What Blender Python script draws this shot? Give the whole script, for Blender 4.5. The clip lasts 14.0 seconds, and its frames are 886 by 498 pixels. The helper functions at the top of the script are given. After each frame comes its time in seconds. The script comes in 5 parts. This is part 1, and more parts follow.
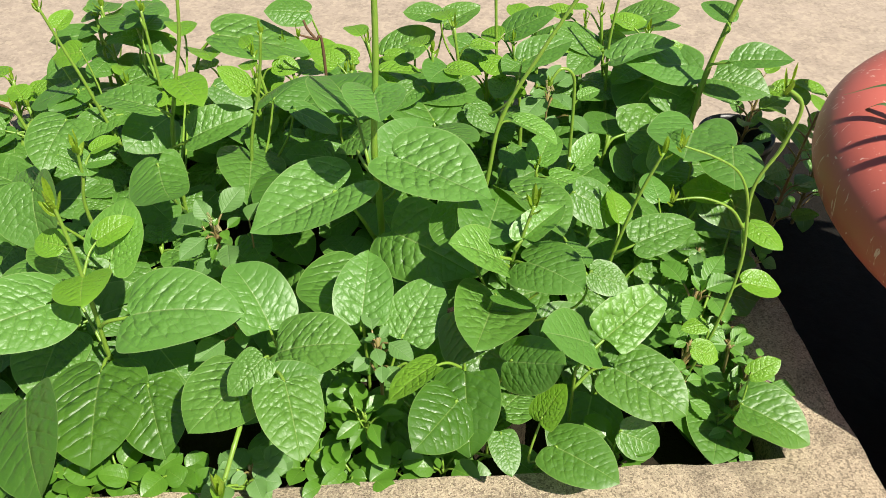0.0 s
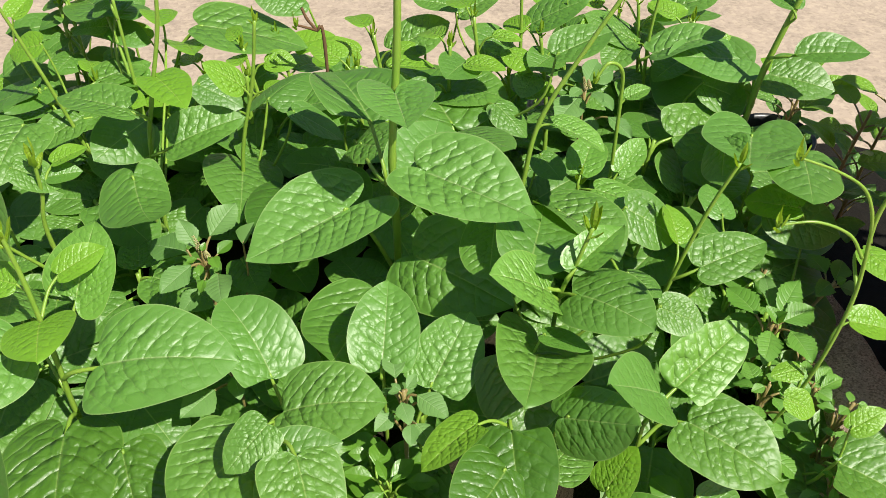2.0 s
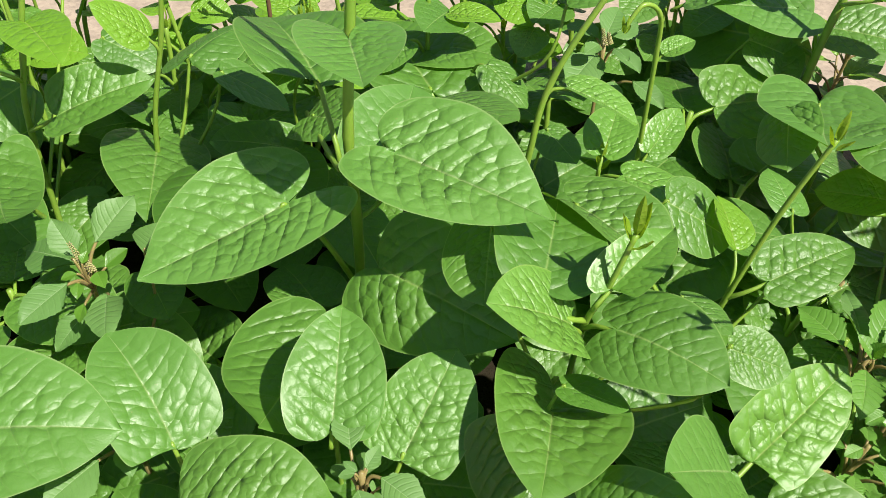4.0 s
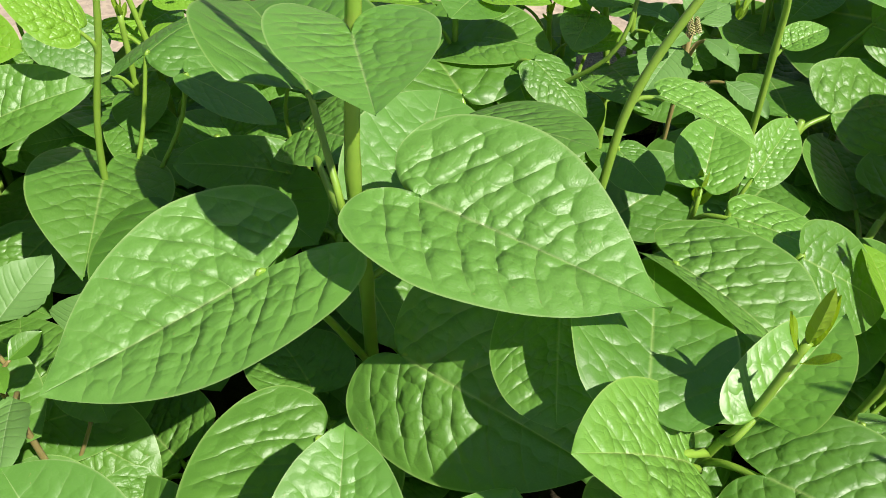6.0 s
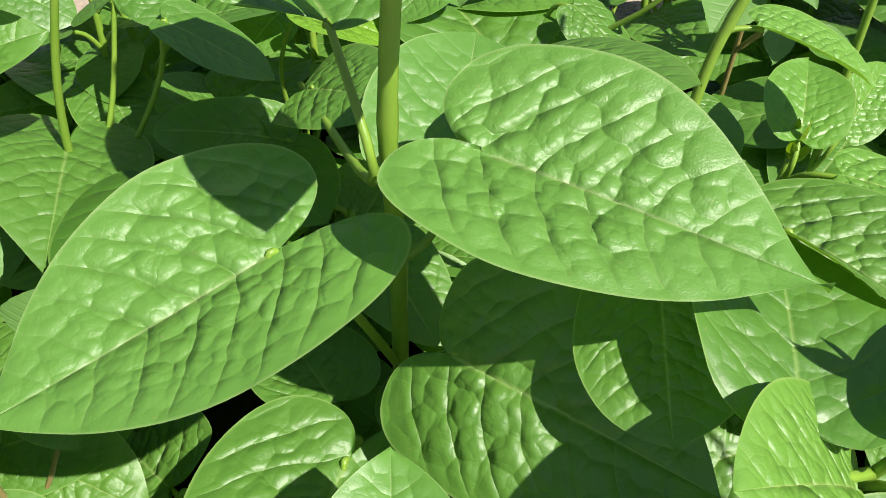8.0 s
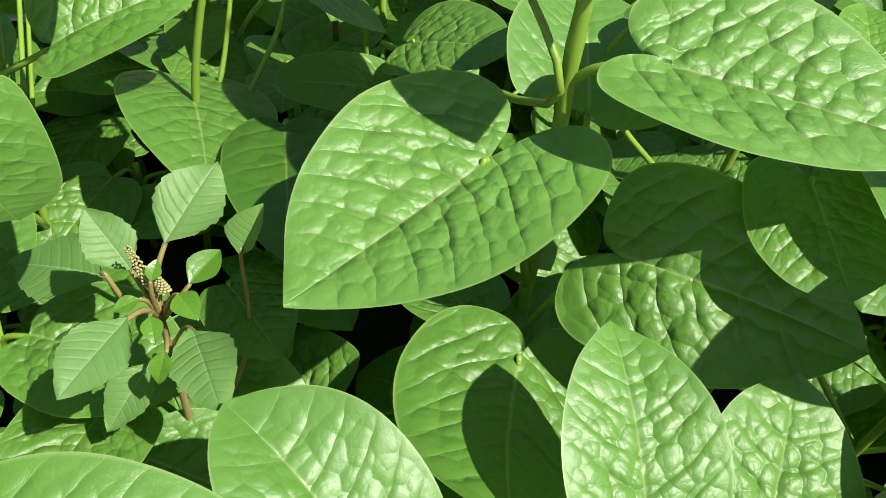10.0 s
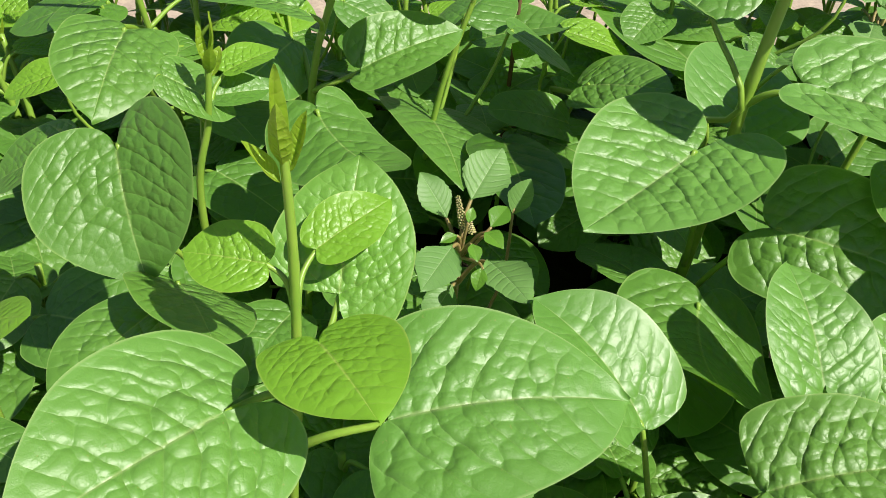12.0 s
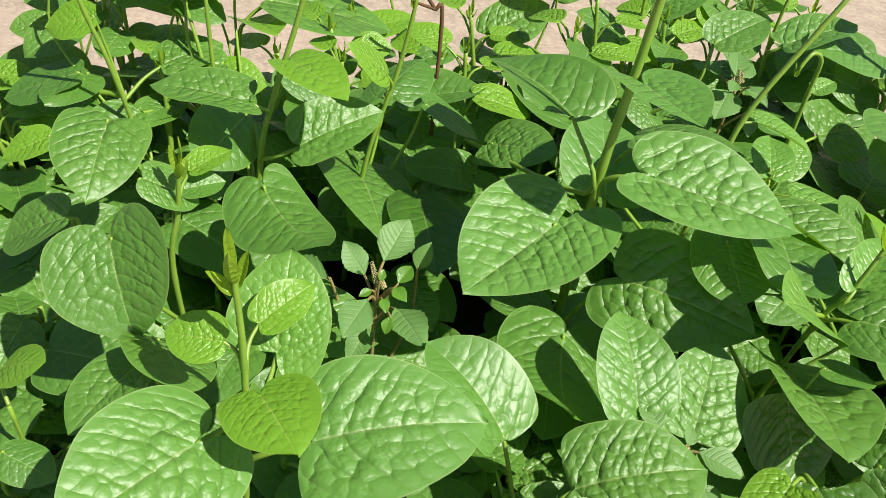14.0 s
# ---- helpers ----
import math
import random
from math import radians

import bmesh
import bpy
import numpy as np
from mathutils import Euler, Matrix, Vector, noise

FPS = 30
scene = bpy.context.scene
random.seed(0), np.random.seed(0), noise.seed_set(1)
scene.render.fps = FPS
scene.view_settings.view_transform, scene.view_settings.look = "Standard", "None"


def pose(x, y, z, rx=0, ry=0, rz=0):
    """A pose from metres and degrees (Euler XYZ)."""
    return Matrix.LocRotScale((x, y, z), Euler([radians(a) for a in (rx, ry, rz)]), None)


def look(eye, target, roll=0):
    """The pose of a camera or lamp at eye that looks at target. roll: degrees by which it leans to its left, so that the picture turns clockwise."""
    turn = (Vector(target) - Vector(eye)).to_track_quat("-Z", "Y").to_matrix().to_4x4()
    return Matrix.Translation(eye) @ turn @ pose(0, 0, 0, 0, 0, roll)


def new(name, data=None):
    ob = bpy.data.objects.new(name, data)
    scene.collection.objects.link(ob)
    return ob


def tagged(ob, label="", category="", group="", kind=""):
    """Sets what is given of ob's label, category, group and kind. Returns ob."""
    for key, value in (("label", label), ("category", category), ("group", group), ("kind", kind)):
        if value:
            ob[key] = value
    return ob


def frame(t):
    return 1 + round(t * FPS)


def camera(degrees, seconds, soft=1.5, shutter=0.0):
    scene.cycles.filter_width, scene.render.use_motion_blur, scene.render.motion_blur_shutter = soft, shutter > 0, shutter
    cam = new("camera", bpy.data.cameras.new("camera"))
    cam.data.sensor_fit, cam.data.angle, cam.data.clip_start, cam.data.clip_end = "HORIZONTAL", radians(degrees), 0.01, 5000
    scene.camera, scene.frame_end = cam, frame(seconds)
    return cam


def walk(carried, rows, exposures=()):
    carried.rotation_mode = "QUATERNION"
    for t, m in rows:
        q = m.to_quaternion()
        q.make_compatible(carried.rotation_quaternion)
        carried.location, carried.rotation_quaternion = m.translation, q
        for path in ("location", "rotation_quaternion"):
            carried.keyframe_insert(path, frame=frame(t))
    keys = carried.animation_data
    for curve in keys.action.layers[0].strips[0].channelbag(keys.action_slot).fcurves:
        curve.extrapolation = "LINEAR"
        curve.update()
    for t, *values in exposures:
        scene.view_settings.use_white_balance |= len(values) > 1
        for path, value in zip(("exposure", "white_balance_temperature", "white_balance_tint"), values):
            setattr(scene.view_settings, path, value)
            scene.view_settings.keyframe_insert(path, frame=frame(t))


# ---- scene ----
cam = camera(57.1, 14.0, 0.8)
METRES, EYE, TILT, LEAN, TURN = 1.1, 0.91, -40.0, 0.0, 0.0
EXPOSURE = 0.47
ROWS = [
    (0.0, 0.0, 0.0, 0.0, -0.0, 0.0, -0.0),
    (0.5, -0.0074, 0.0291, 0.004, 0.13, -0.03, 0.45),
    (1.0, -0.0174, 0.0595, 0.013, 0.14, -0.04, 0.74),
    (1.5, -0.0288, 0.0882, 0.0246, -0.22, -0.08, 0.47),
    (2.0, -0.0421, 0.1229, 0.0246, -1.43, -0.16, 0.43),
    (2.5, -0.0446, 0.1587, 0.0281, -2.78, -0.54, 1.16),
    (5.0, -0.0291, 0.3854, 0.06, -2.51, -2.19, -0.04),
    (5.5, -0.0302, 0.4114, 0.0729, -1.97, -2.47, 0.01),
    (6.0, -0.0418, 0.4517, 0.0788, -2.05, -2.68, 0.82),
    (6.5, -0.052, 0.4866, 0.0765, -2.72, -2.97, 1.22),
    (7.0, -0.053, 0.5155, 0.0832, -2.88, -3.21, 1.61),
    (9.5, -0.1319, 0.5196, 0.0514, -7.89, -3.56, 3.53),
    (10.0, -0.1684, 0.4992, 0.0438, -9.8, -3.64, 4.04),
    (10.5, -0.2137, 0.4757, 0.0378, -9.63, -3.46, 2.75),
    (11.0, -0.2509, 0.4457, 0.0181, -7.93, -2.75, 1.08),
    (11.5, -0.2812, 0.4201, 0.0114, -7.25, -1.29, 1.03),
    (12.0, -0.2968, 0.3944, -0.0044, -9.08, 2.04, 1.72),
    (12.5, -0.3066, 0.3665, -0.0102, -11.08, 4.0, 2.26),
    (13.0, -0.3009, 0.3329, 0.0069, -11.91, 3.95, 2.46),
    (13.5, -0.2914, 0.2942, 0.0316, -12.16, 1.77, 2.29),
    (14.0, -0.2862, 0.2667, 0.0478, -11.67, -0.67, 1.7),
]
walk(cam, [(t, pose(0, 0, EYE, TILT, LEAN, TURN) @ pose(METRES * x, METRES * y, METRES * z, 90 + pitch, roll, yaw)) for t, x, y, z, yaw, pitch, roll in ROWS], [(0.0, EXPOSURE), (2.5, EXPOSURE), (5.5, EXPOSURE + 0.08), (10.5, EXPOSURE + 0.08), (12.5, EXPOSURE), (14.0, EXPOSURE)])

# ---- sky and sun ----
SUN_WAY = Vector((-0.42, 0.42, -0.80)).normalized()      # the way the sunlight travels
sun_up = math.asin(-SUN_WAY.z)
sun_az = math.atan2(-SUN_WAY.x, -SUN_WAY.y)
world = bpy.data.worlds.new("sky")
scene.world = world
world.use_nodes = True
wt = world.node_tree
sky = wt.nodes.new("ShaderNodeTexSky")
sky.sky_type, sky.sun_disc, sky.sun_elevation, sky.sun_rotation = "NISHITA", False, sun_up, sun_az
wt.links.new(sky.outputs[0], wt.nodes["Background"].inputs[0])
wt.nodes["Background"].inputs[1].default_value = 0.053
sun = new("sun", bpy.data.lights.new("sun", "SUN"))
sun.data.energy, sun.data.angle, sun.data.color = 5.3, radians(0.6), (1.0, 0.95, 0.845)
sun.matrix_world = look((0, 0, 4), Vector((0, 0, 4)) + SUN_WAY)


# ---- materials ----
class Nodes:
    """Short hand for building one node material."""

    def __init__(self, name):
        self.mat = bpy.data.materials.new(name)
        self.mat.use_nodes = True
        self.tree = self.mat.node_tree
        self.bsdf = self.tree.nodes["Principled BSDF"]
        self.out = self.tree.nodes["Material Output"]

    def add(self, kind, **settings):
        n = self.tree.nodes.new("ShaderNode" + kind)
        for key, value in settings.items():
            if key in n.bl_rna.properties:
                setattr(n, key, value)
            else:
                n.inputs[key.replace("_", " ")].default_value = value
        return n

    def link(self, a, b):
        self.tree.links.new(a, b)

    def put(self, socket, value):
        if hasattr(value, "is_linked"):
            self.link(value, socket)
        else:
            socket.default_value = value

    def math(self, op, a, b=0.0, clamp=False):
        n = self.add("Math", operation=op, use_clamp=clamp)
        self.put(n.inputs[0], a), self.put(n.inputs[1], b)
        return n.outputs[0]

    def mix(self, fac, a, b, blend="MIX"):
        n = self.add("Mix", data_type="RGBA", blend_type=blend)
        self.put(n.inputs[0], fac), self.put(n.inputs[6], a), self.put(n.inputs[7], b)
        return n.outputs[2]

    def ramp(self, fac, *stops):
        n = self.add("ValToRGB")
        while len(n.color_ramp.elements) < len(stops):
            n.color_ramp.elements.new(0.5)
        for e, (at, c) in zip(n.color_ramp.elements, stops):
            e.position, e.color = at, (*c, 1) if len(c) == 3 else c
        self.link(fac, n.inputs[0])
        return n.outputs[0]

    def noise(self, vector, scale, detail=4.0, rough=0.55):
        n = self.add("TexNoise", Scale=scale, Detail=detail, Roughness=rough)
        if vector is not None:
            self.link(vector, n.inputs["Vector"])
        return n.outputs[0]

    def bump(self, height, strength, distance):
        n = self.add("Bump", Strength=strength, Distance=distance)
        self.link(height, n.inputs["Height"])
        return n


def leaf_material(name, low, high, vein, cells, relief, thin=0.30, rough=0.42, edge=0.6, veins=6.2, gloss=0.6, quilt=1.0):
    """A quilted leaf: lateral veins, blistered cells between them, pale rim, light coming through."""
    k = Nodes(name)
    uv = k.add("UVMap", uv_map="blade").outputs[0]           # along, across in leaf lengths
    rib = k.add("UVMap", uv_map="rib").outputs[0]            # vein number, way out from the midrib
    rnd = k.add("ObjectInfo").outputs["Random"]
    sep = k.add("SeparateXYZ")
    k.link(rib, sep.inputs[0])
    s, v = sep.outputs[0], sep.outputs[1]
    size = k.add("SeparateXYZ")
    k.link(k.add("UVMap", uv_map="size").outputs[0], size.inputs[0])
    ln, side = size.outputs[0], size.outputs[1]
    shift = k.add("CombineXYZ")
    k.put(shift.inputs[2], k.math("MULTIPLY", rnd, 40.0))
    vec = k.add("VectorMath", operation="ADD")
    k.link(uv, vec.inputs[0]), k.link(shift.outputs[0], vec.inputs[1])
    # the blade swells between its veins: panels between the side veins, each parted into a row of blisters
    wob = k.math("MULTIPLY", k.math("SUBTRACT", k.noise(vec.outputs[0], 5.0, 2.0), 0.5), 0.55)
    wob2 = k.math("MULTIPLY", k.math("SUBTRACT", k.noise(vec.outputs[0], 7.0, 2.0), 0.5), 0.7)
    flat = k.add("SeparateXYZ")
    k.link(uv, flat.inputs[0])
    out = k.math("ABSOLUTE", flat.outputs[1])
    # a side vein leaves the midrib at a slant and bends towards the tip
    sweep = k.math("ADD", k.math("MULTIPLY", out, 0.42), k.math("MULTIPLY", k.math("POWER", out, 2.0), 0.9))
    line = k.math("ADD", k.math("MULTIPLY", k.math("SUBTRACT", flat.outputs[0], sweep), veins), wob)
    tri = k.math("SUBTRACT", 0.5, k.math("ABSOLUTE", k.math("SUBTRACT", k.math("FRACT", line), 0.5)))
    place = k.add("CombineXYZ")
    k.put(place.inputs[0], k.math("ADD", k.math("MULTIPLY", flat.outputs[0], cells), k.math("ADD", wob2, k.math("MULTIPLY", k.math("ADD", side, k.math("FLOOR", k.math("MULTIPLY", rnd, 60.0))), 19.0))))
    k.put(place.inputs[1], k.math("ADD", k.math("MULTIPLY", out, cells * 1.1), wob))
    dome = k.add("TexVoronoi", voronoi_dimensions="2D", feature="SMOOTH_F1", Scale=1.0, Randomness=0.85, Smoothness=0.15)
    small = k.add("TexVoronoi", voronoi_dimensions="2D", feature="SMOOTH_F1", Scale=2.15, Randomness=0.9, Smoothness=0.2)
    net = k.add("TexVoronoi", voronoi_dimensions="2D", feature="DISTANCE_TO_EDGE", Scale=2.15, Randomness=0.9)
    for q in (dome, small, net):
        k.link(place.outputs[0], q.inputs["Vector"])
    edge_d = net.outputs["Distance"]
    swollen = k.math("SUBTRACT", 1.0, k.math("MULTIPLY", k.math("POWER", dome.outputs["Distance"], 2.0), 1.8))
    swollen = k.math("SUBTRACT", swollen, k.math("MULTIPLY", k.math("POWER", small.outputs["Distance"], 2.0), 0.30))
    lat = k.math("POWER", k.math("SUBTRACT", 1.0, k.math("DIVIDE", tri, 0.30), True), 2.0)
    mid = k.math("POWER", k.math("SUBTRACT", 1.0, k.math("DIVIDE", v, 0.16), True), 2.0)
    fine = k.noise(vec.outputs[0], 120.0, 3.0, 0.6)
    soft = k.noise(vec.outputs[0], 3.5, 3.0)
    fade = k.math("MULTIPLY", k.math("SUBTRACT", 1.0, k.math("POWER", v, 4.0)), k.math("SUBTRACT", 1.0, k.math("POWER", s, 4.0)))
    h = k.math("MULTIPLY", swollen, k.math("MULTIPLY", k.math("ADD", 0.10, k.math("MULTIPLY", soft, 1.5)), quilt))
    h = k.math("SUBTRACT", h, k.math("ADD", k.math("MULTIPLY", lat, 0.60), k.math("MULTIPLY", mid, 0.55)))
    fade = k.math("MULTIPLY", fade, k.math("ADD", k.math("MULTIPLY", v, 1.6), k.math("MULTIPLY", s, 2.2), True))
    h = k.math("ADD", k.math("MULTIPLY", h, fade), k.math("MULTIPLY", fine, 0.075))
    bump = k.add("Bump")
    k.put(bump.inputs["Strength"], k.math("MULTIPLY", k.math("ADD", 0.55, k.math("MULTIPLY", rnd, 0.6)), relief))
    k.link(h, bump.inputs["Height"])
    k.put(bump.inputs["Distance"], k.math("MULTIPLY", ln, 0.20 / cells))
    # colour
    tone = k.noise(vec.outputs[0], 4.0, 5.0)
    col = k.mix(k.math("ADD", k.math("MULTIPLY", rnd, 0.55), k.math("MULTIPLY", tone, 0.45)), (*low, 1), (*high, 1))
    on_net = k.math("SUBTRACT", 1.0, k.math("MULTIPLY", edge_d, 14.0), True)
    col = k.mix(k.math("MULTIPLY", on_net, 0.05), col, (*vein, 1))
    on_lat = k.math("SUBTRACT", 1.0, k.math("MULTIPLY", tri, 16.0), True)
    on_mid = k.math("SUBTRACT", 1.0, k.math("MULTIPLY", v, 30.0), True)
    on_rim = k.math("MULTIPLY", k.math("SUBTRACT", v, 0.972), 40.0, True)
    col = k.mix(k.math("MULTIPLY", on_lat, 0.10), col, (*vein, 1))
    col = k.mix(k.math("MULTIPLY", on_mid, 0.7), col, (*vein, 1))
    col = k.mix(k.math("MULTIPLY", on_rim, edge), col, (*vein, 1))
    spots = k.noise(vec.outputs[0], 38.0, 2.0)
    col = k.mix(k.math("MULTIPLY", k.math("GREATER_THAN", spots, 0.735), 0.35), col, (0.30, 0.30, 0.10, 1))
    k.link(col, k.bsdf.inputs["Base Color"])
    k.put(k.bsdf.inputs["Roughness"], k.math("ADD", rough - 0.06, k.math("MULTIPLY", tone, 0.14)))
    k.bsdf.inputs["Specular IOR Level"].default_value = gloss
    k.link(bump.outputs[0], k.bsdf.inputs["Normal"])
    lit = k.add("BsdfTranslucent")
    k.link(k.mix(1.0, col, (1.5, 1.45, 0.45, 1), "MULTIPLY"), lit.inputs[0])
    k.link(bump.outputs[0], lit.inputs[1])
    both = k.add("MixShader")
    both.inputs[0].default_value = thin
    k.link(k.bsdf.outputs[0], both.inputs[1]), k.link(lit.outputs[0], both.inputs[2])
    k.link(both.outputs[0], k.out.inputs[0])
    return k.mat


MATURE = leaf_material("mature leaf", (0.080, 0.213, 0.025), (0.133, 0.295, 0.040), (0.30, 0.45, 0.13), 10.0, 1.15, rough=0.45, gloss=0.9)
# darker green of old low leaves; also carries shade on dim ones
OLD_SHADED = leaf_material("old and shaded low leaf", (0.052, 0.150, 0.014), (0.092, 0.215, 0.024), (0.22, 0.36, 0.08), 7.6, 1.0, rough=0.36, gloss=0.75)
PALE = leaf_material("pale leaf", (0.110, 0.272, 0.040), (0.150, 0.334, 0.056), (0.32, 0.45, 0.17), 10.0, 1.15, rough=0.45, gloss=0.9)
YOUNG = leaf_material("young leaf", (0.155, 0.335, 0.022), (0.20, 0.40, 0.035), (0.34, 0.46, 0.10), 11.0, 1.4, 0.30, 0.40)
FRESH = leaf_material("fresh leaf", (0.125, 0.300, 0.036), (0.170, 0.360, 0.052), (0.33, 0.46, 0.13), 11.0, 1.4, 0.28, 0.42, gloss=0.8)
BUD = leaf_material("shoot tip", (0.21, 0.36, 0.022), (0.28, 0.42, 0.035), (0.34, 0.46, 0.10), 8.0, 0.8, 0.42, 0.40)
WEED = leaf_material("weed leaf", (0.105, 0.232, 0.056), (0.155, 0.300, 0.080), (0.30, 0.44, 0.20), 8.0, 0.5, 0.25, 0.52, 0.1, veins=9.0, gloss=0.5, quilt=0.2)
LUSH = leaf_material("toothed weed leaf", (0.105, 0.265, 0.034), (0.155, 0.335, 0.050), (0.28, 0.43, 0.14), 8.0, 0.7, 0.30, 0.46, 0.1, veins=8.0, gloss=0.6, quilt=0.3)
CLOVER = leaf_material("round weed leaf", (0.08, 0.21, 0.018), (0.13, 0.29, 0.03), (0.2, 0.34, 0.06), 6.0, 0.25, 0.3, 0.36, 0.2)
BLADE = leaf_material("strap leaf", (0.10, 0.22, 0.06), (0.15, 0.28, 0.10), (0.2, 0.32, 0.14), 6.0, 0.1, 0.25, 0.4, 0.2)


def stem_material(name, low, high, scale=60.0):
    k = Nodes(name)
    co = k.add("TexCoord").outputs["Object"]
    n = k.noise(co, scale, 4.0)
    k.link(k.mix(n, (*low, 1), (*high, 1)), k.bsdf.inputs["Base Color"])
    k.bsdf.inputs["Roughness"].default_value = 0.38
    k.bsdf.inputs["Subsurface Weight"].default_value = 0.15
    k.bsdf.inputs["Subsurface Radius"].default_value = (0.004, 0.006, 0.002)
    k.bsdf.inputs["Subsurface Scale"].default_value = 0.5
    k.link(k.bump(k.noise(co, 260.0, 3.0), 0.3, 0.0006).outputs[0], k.bsdf.inputs["Normal"])
    return k.mat


STEM = stem_material("green stem", (0.14, 0.27, 0.03), (0.25, 0.38, 0.05))
STEM_RED = stem_material("reddish stem", (0.22, 0.15, 0.07), (0.30, 0.26, 0.09))


def concrete(name, dark, light, grain, stain, relief, speck=0.5):
    k = Nodes(name)
    co = k.add("TexCoord").outputs["Object"]
    big = k.noise(co, 2.3, 6.0, 0.6)
    blot = k.noise(co, 13.0, 6.0, 0.7)
    fine = k.noise(co, grain, 3.0, 0.7)
    grit = k.add("TexVoronoi", Scale=grain * 0.9, Randomness=1.0)
    k.link(co, grit.inputs["Vector"])
    one = k.add("SeparateColor")
    k.link(grit.outputs["Color"], one.inputs[0])
    col = k.mix(big, (*dark, 1), (*light, 1))
    col = k.mix(k.math("MULTIPLY", k.math("GREATER_THAN", one.outputs[0], 0.72), speck), col, (0.70, 0.58, 0.40, 1))
    col = k.mix(k.math("MULTIPLY", k.math("LESS_THAN", one.outputs[0], 0.20), speck), col, tuple(0.35 * c for c in dark) + (1,))
    mask = k.math("MULTIPLY", k.ramp(blot, (0.46, (0, 0, 0)), (0.60, (1, 1, 1))), k.ramp(fine, (0.38, (1, 1, 1)), (0.58, (0.35, 0.35, 0.35))))
    col = k.mix(k.math("MULTIPLY", mask, stain), col, tuple(0.20 * c for c in dark) + (1,))
    col = k.mix(k.math("MULTIPLY", k.ramp(fine, (0.34, (1, 1, 1)), (0.45, (0, 0, 0))), min(1.0, 2 * speck)), col, tuple(0.5 * c for c in dark) + (1,))
    k.link(col, k.bsdf.inputs["Base Color"])
    k.bsdf.inputs["Roughness"].default_value = 0.9
    k.link(k.bump(k.math("ADD", fine, k.math("MULTIPLY", blot, 1.5)), relief, 0.002).outputs[0], k.bsdf.inputs["Normal"])
    return k.mat


FLOOR = concrete("worn concrete floor", (0.345, 0.270, 0.205), (0.445, 0.360, 0.283), 110.0, 0.30, 0.3, 0.14)
RIM = concrete("gritty planter concrete", (0.40, 0.31, 0.21), (0.56, 0.45, 0.32), 650.0, 0.85, 1.0, 0.6)

k = Nodes("potting soil")
co = k.add("TexCoord").outputs["Object"]
n1, n2 = k.noise(co, 45.0, 6.0, 0.7), k.noise(co, 9.0, 3.0)
k.link(k.mix(n1, (0.010, 0.009, 0.005, 1), (0.040, 0.032, 0.018, 1)), k.bsdf.inputs["Base Color"])
k.bsdf.inputs["Roughness"].default_value = 0.95
k.link(k.bump(n1, 1.0, 0.01).outputs[0], k.bsdf.inputs["Normal"])
k.bsdf.inputs["Specular IOR Level"].default_value = 0.15
SOIL = k.mat

# near-black ground whose colour carries the deep shade under the red pot
k = Nodes("shade-black ground")
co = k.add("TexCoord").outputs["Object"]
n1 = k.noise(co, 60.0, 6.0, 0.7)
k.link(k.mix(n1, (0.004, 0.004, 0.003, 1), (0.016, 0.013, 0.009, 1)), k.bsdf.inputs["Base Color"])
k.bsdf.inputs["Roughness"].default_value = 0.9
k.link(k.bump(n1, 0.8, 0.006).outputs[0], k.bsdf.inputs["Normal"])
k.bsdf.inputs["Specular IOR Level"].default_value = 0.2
SHADE_BLACK = k.mat

k = Nodes("scratched red plastic")
co = k.add("TexCoord").outputs["Object"]
st = k.add("Mapping")
st.inputs["Scale"].default_value = (1.0, 1.0, 0.35)
k.link(co, st.inputs[0])
n1 = k.noise(co, 6.0, 5.0)
scr = k.add("TexNoise", Scale=55.0, Detail=2.0, Distortion=3.0)
k.link(st.outputs[0], scr.inputs["Vector"])
mark = k.ramp(scr.outputs[0], (0.665, (0, 0, 0)), (0.70, (1, 1, 1)))
col = k.mix(n1, (0.40, 0.085, 0.060, 1), (0.52, 0.135, 0.10, 1))
k.link(k.mix(k.math("MULTIPLY", mark, 0.7), col, (0.80, 0.58, 0.48, 1)), k.bsdf.inputs["Base Color"])
k.bsdf.inputs["Roughness"].default_value = 0.42
k.link(k.bump(k.noise(co, 25.0, 3.0), 0.15, 0.003).outputs[0], k.bsdf.inputs["Normal"])
RED = k.mat

k = Nodes("black nursery plastic")
co = k.add("TexCoord").outputs["Object"]
k.link(k.mix(k.noise(co, 30.0), (0.012, 0.012, 0.013, 1), (0.04, 0.04, 0.042, 1)), k.bsdf.inputs["Base Color"])
k.bsdf.inputs["Roughness"].default_value = 0.35
BLACK = k.mat

k = Nodes("dry brown stalk")
co = k.add("TexCoord").outputs["Object"]
k.link(k.mix(k.noise(co, 90.0), (0.085, 0.045, 0.022, 1), (0.17, 0.10, 0.05, 1)), k.bsdf.inputs["Base Color"])
k.bsdf.inputs["Roughness"].default_value = 0.9
k.bsdf.inputs["Specular IOR Level"].default_value = 0.25
DRY = k.mat


SEED = stem_material("seed heads", (0.28, 0.26, 0.10), (0.45, 0.42, 0.20), 500.0)




# ---- building helpers ----
def part(name, bm, material, parent, label=""):
    me = bpy.data.meshes.new(name)
    bm.to_mesh(me)
    bm.free()
    for p in me.polygons:
        p.use_smooth = True
    me.materials.append(material)
    ob = new(name, me)
    if parent is not None:
        ob.parent = parent
    if label:
        ob["label"] = label
    return ob


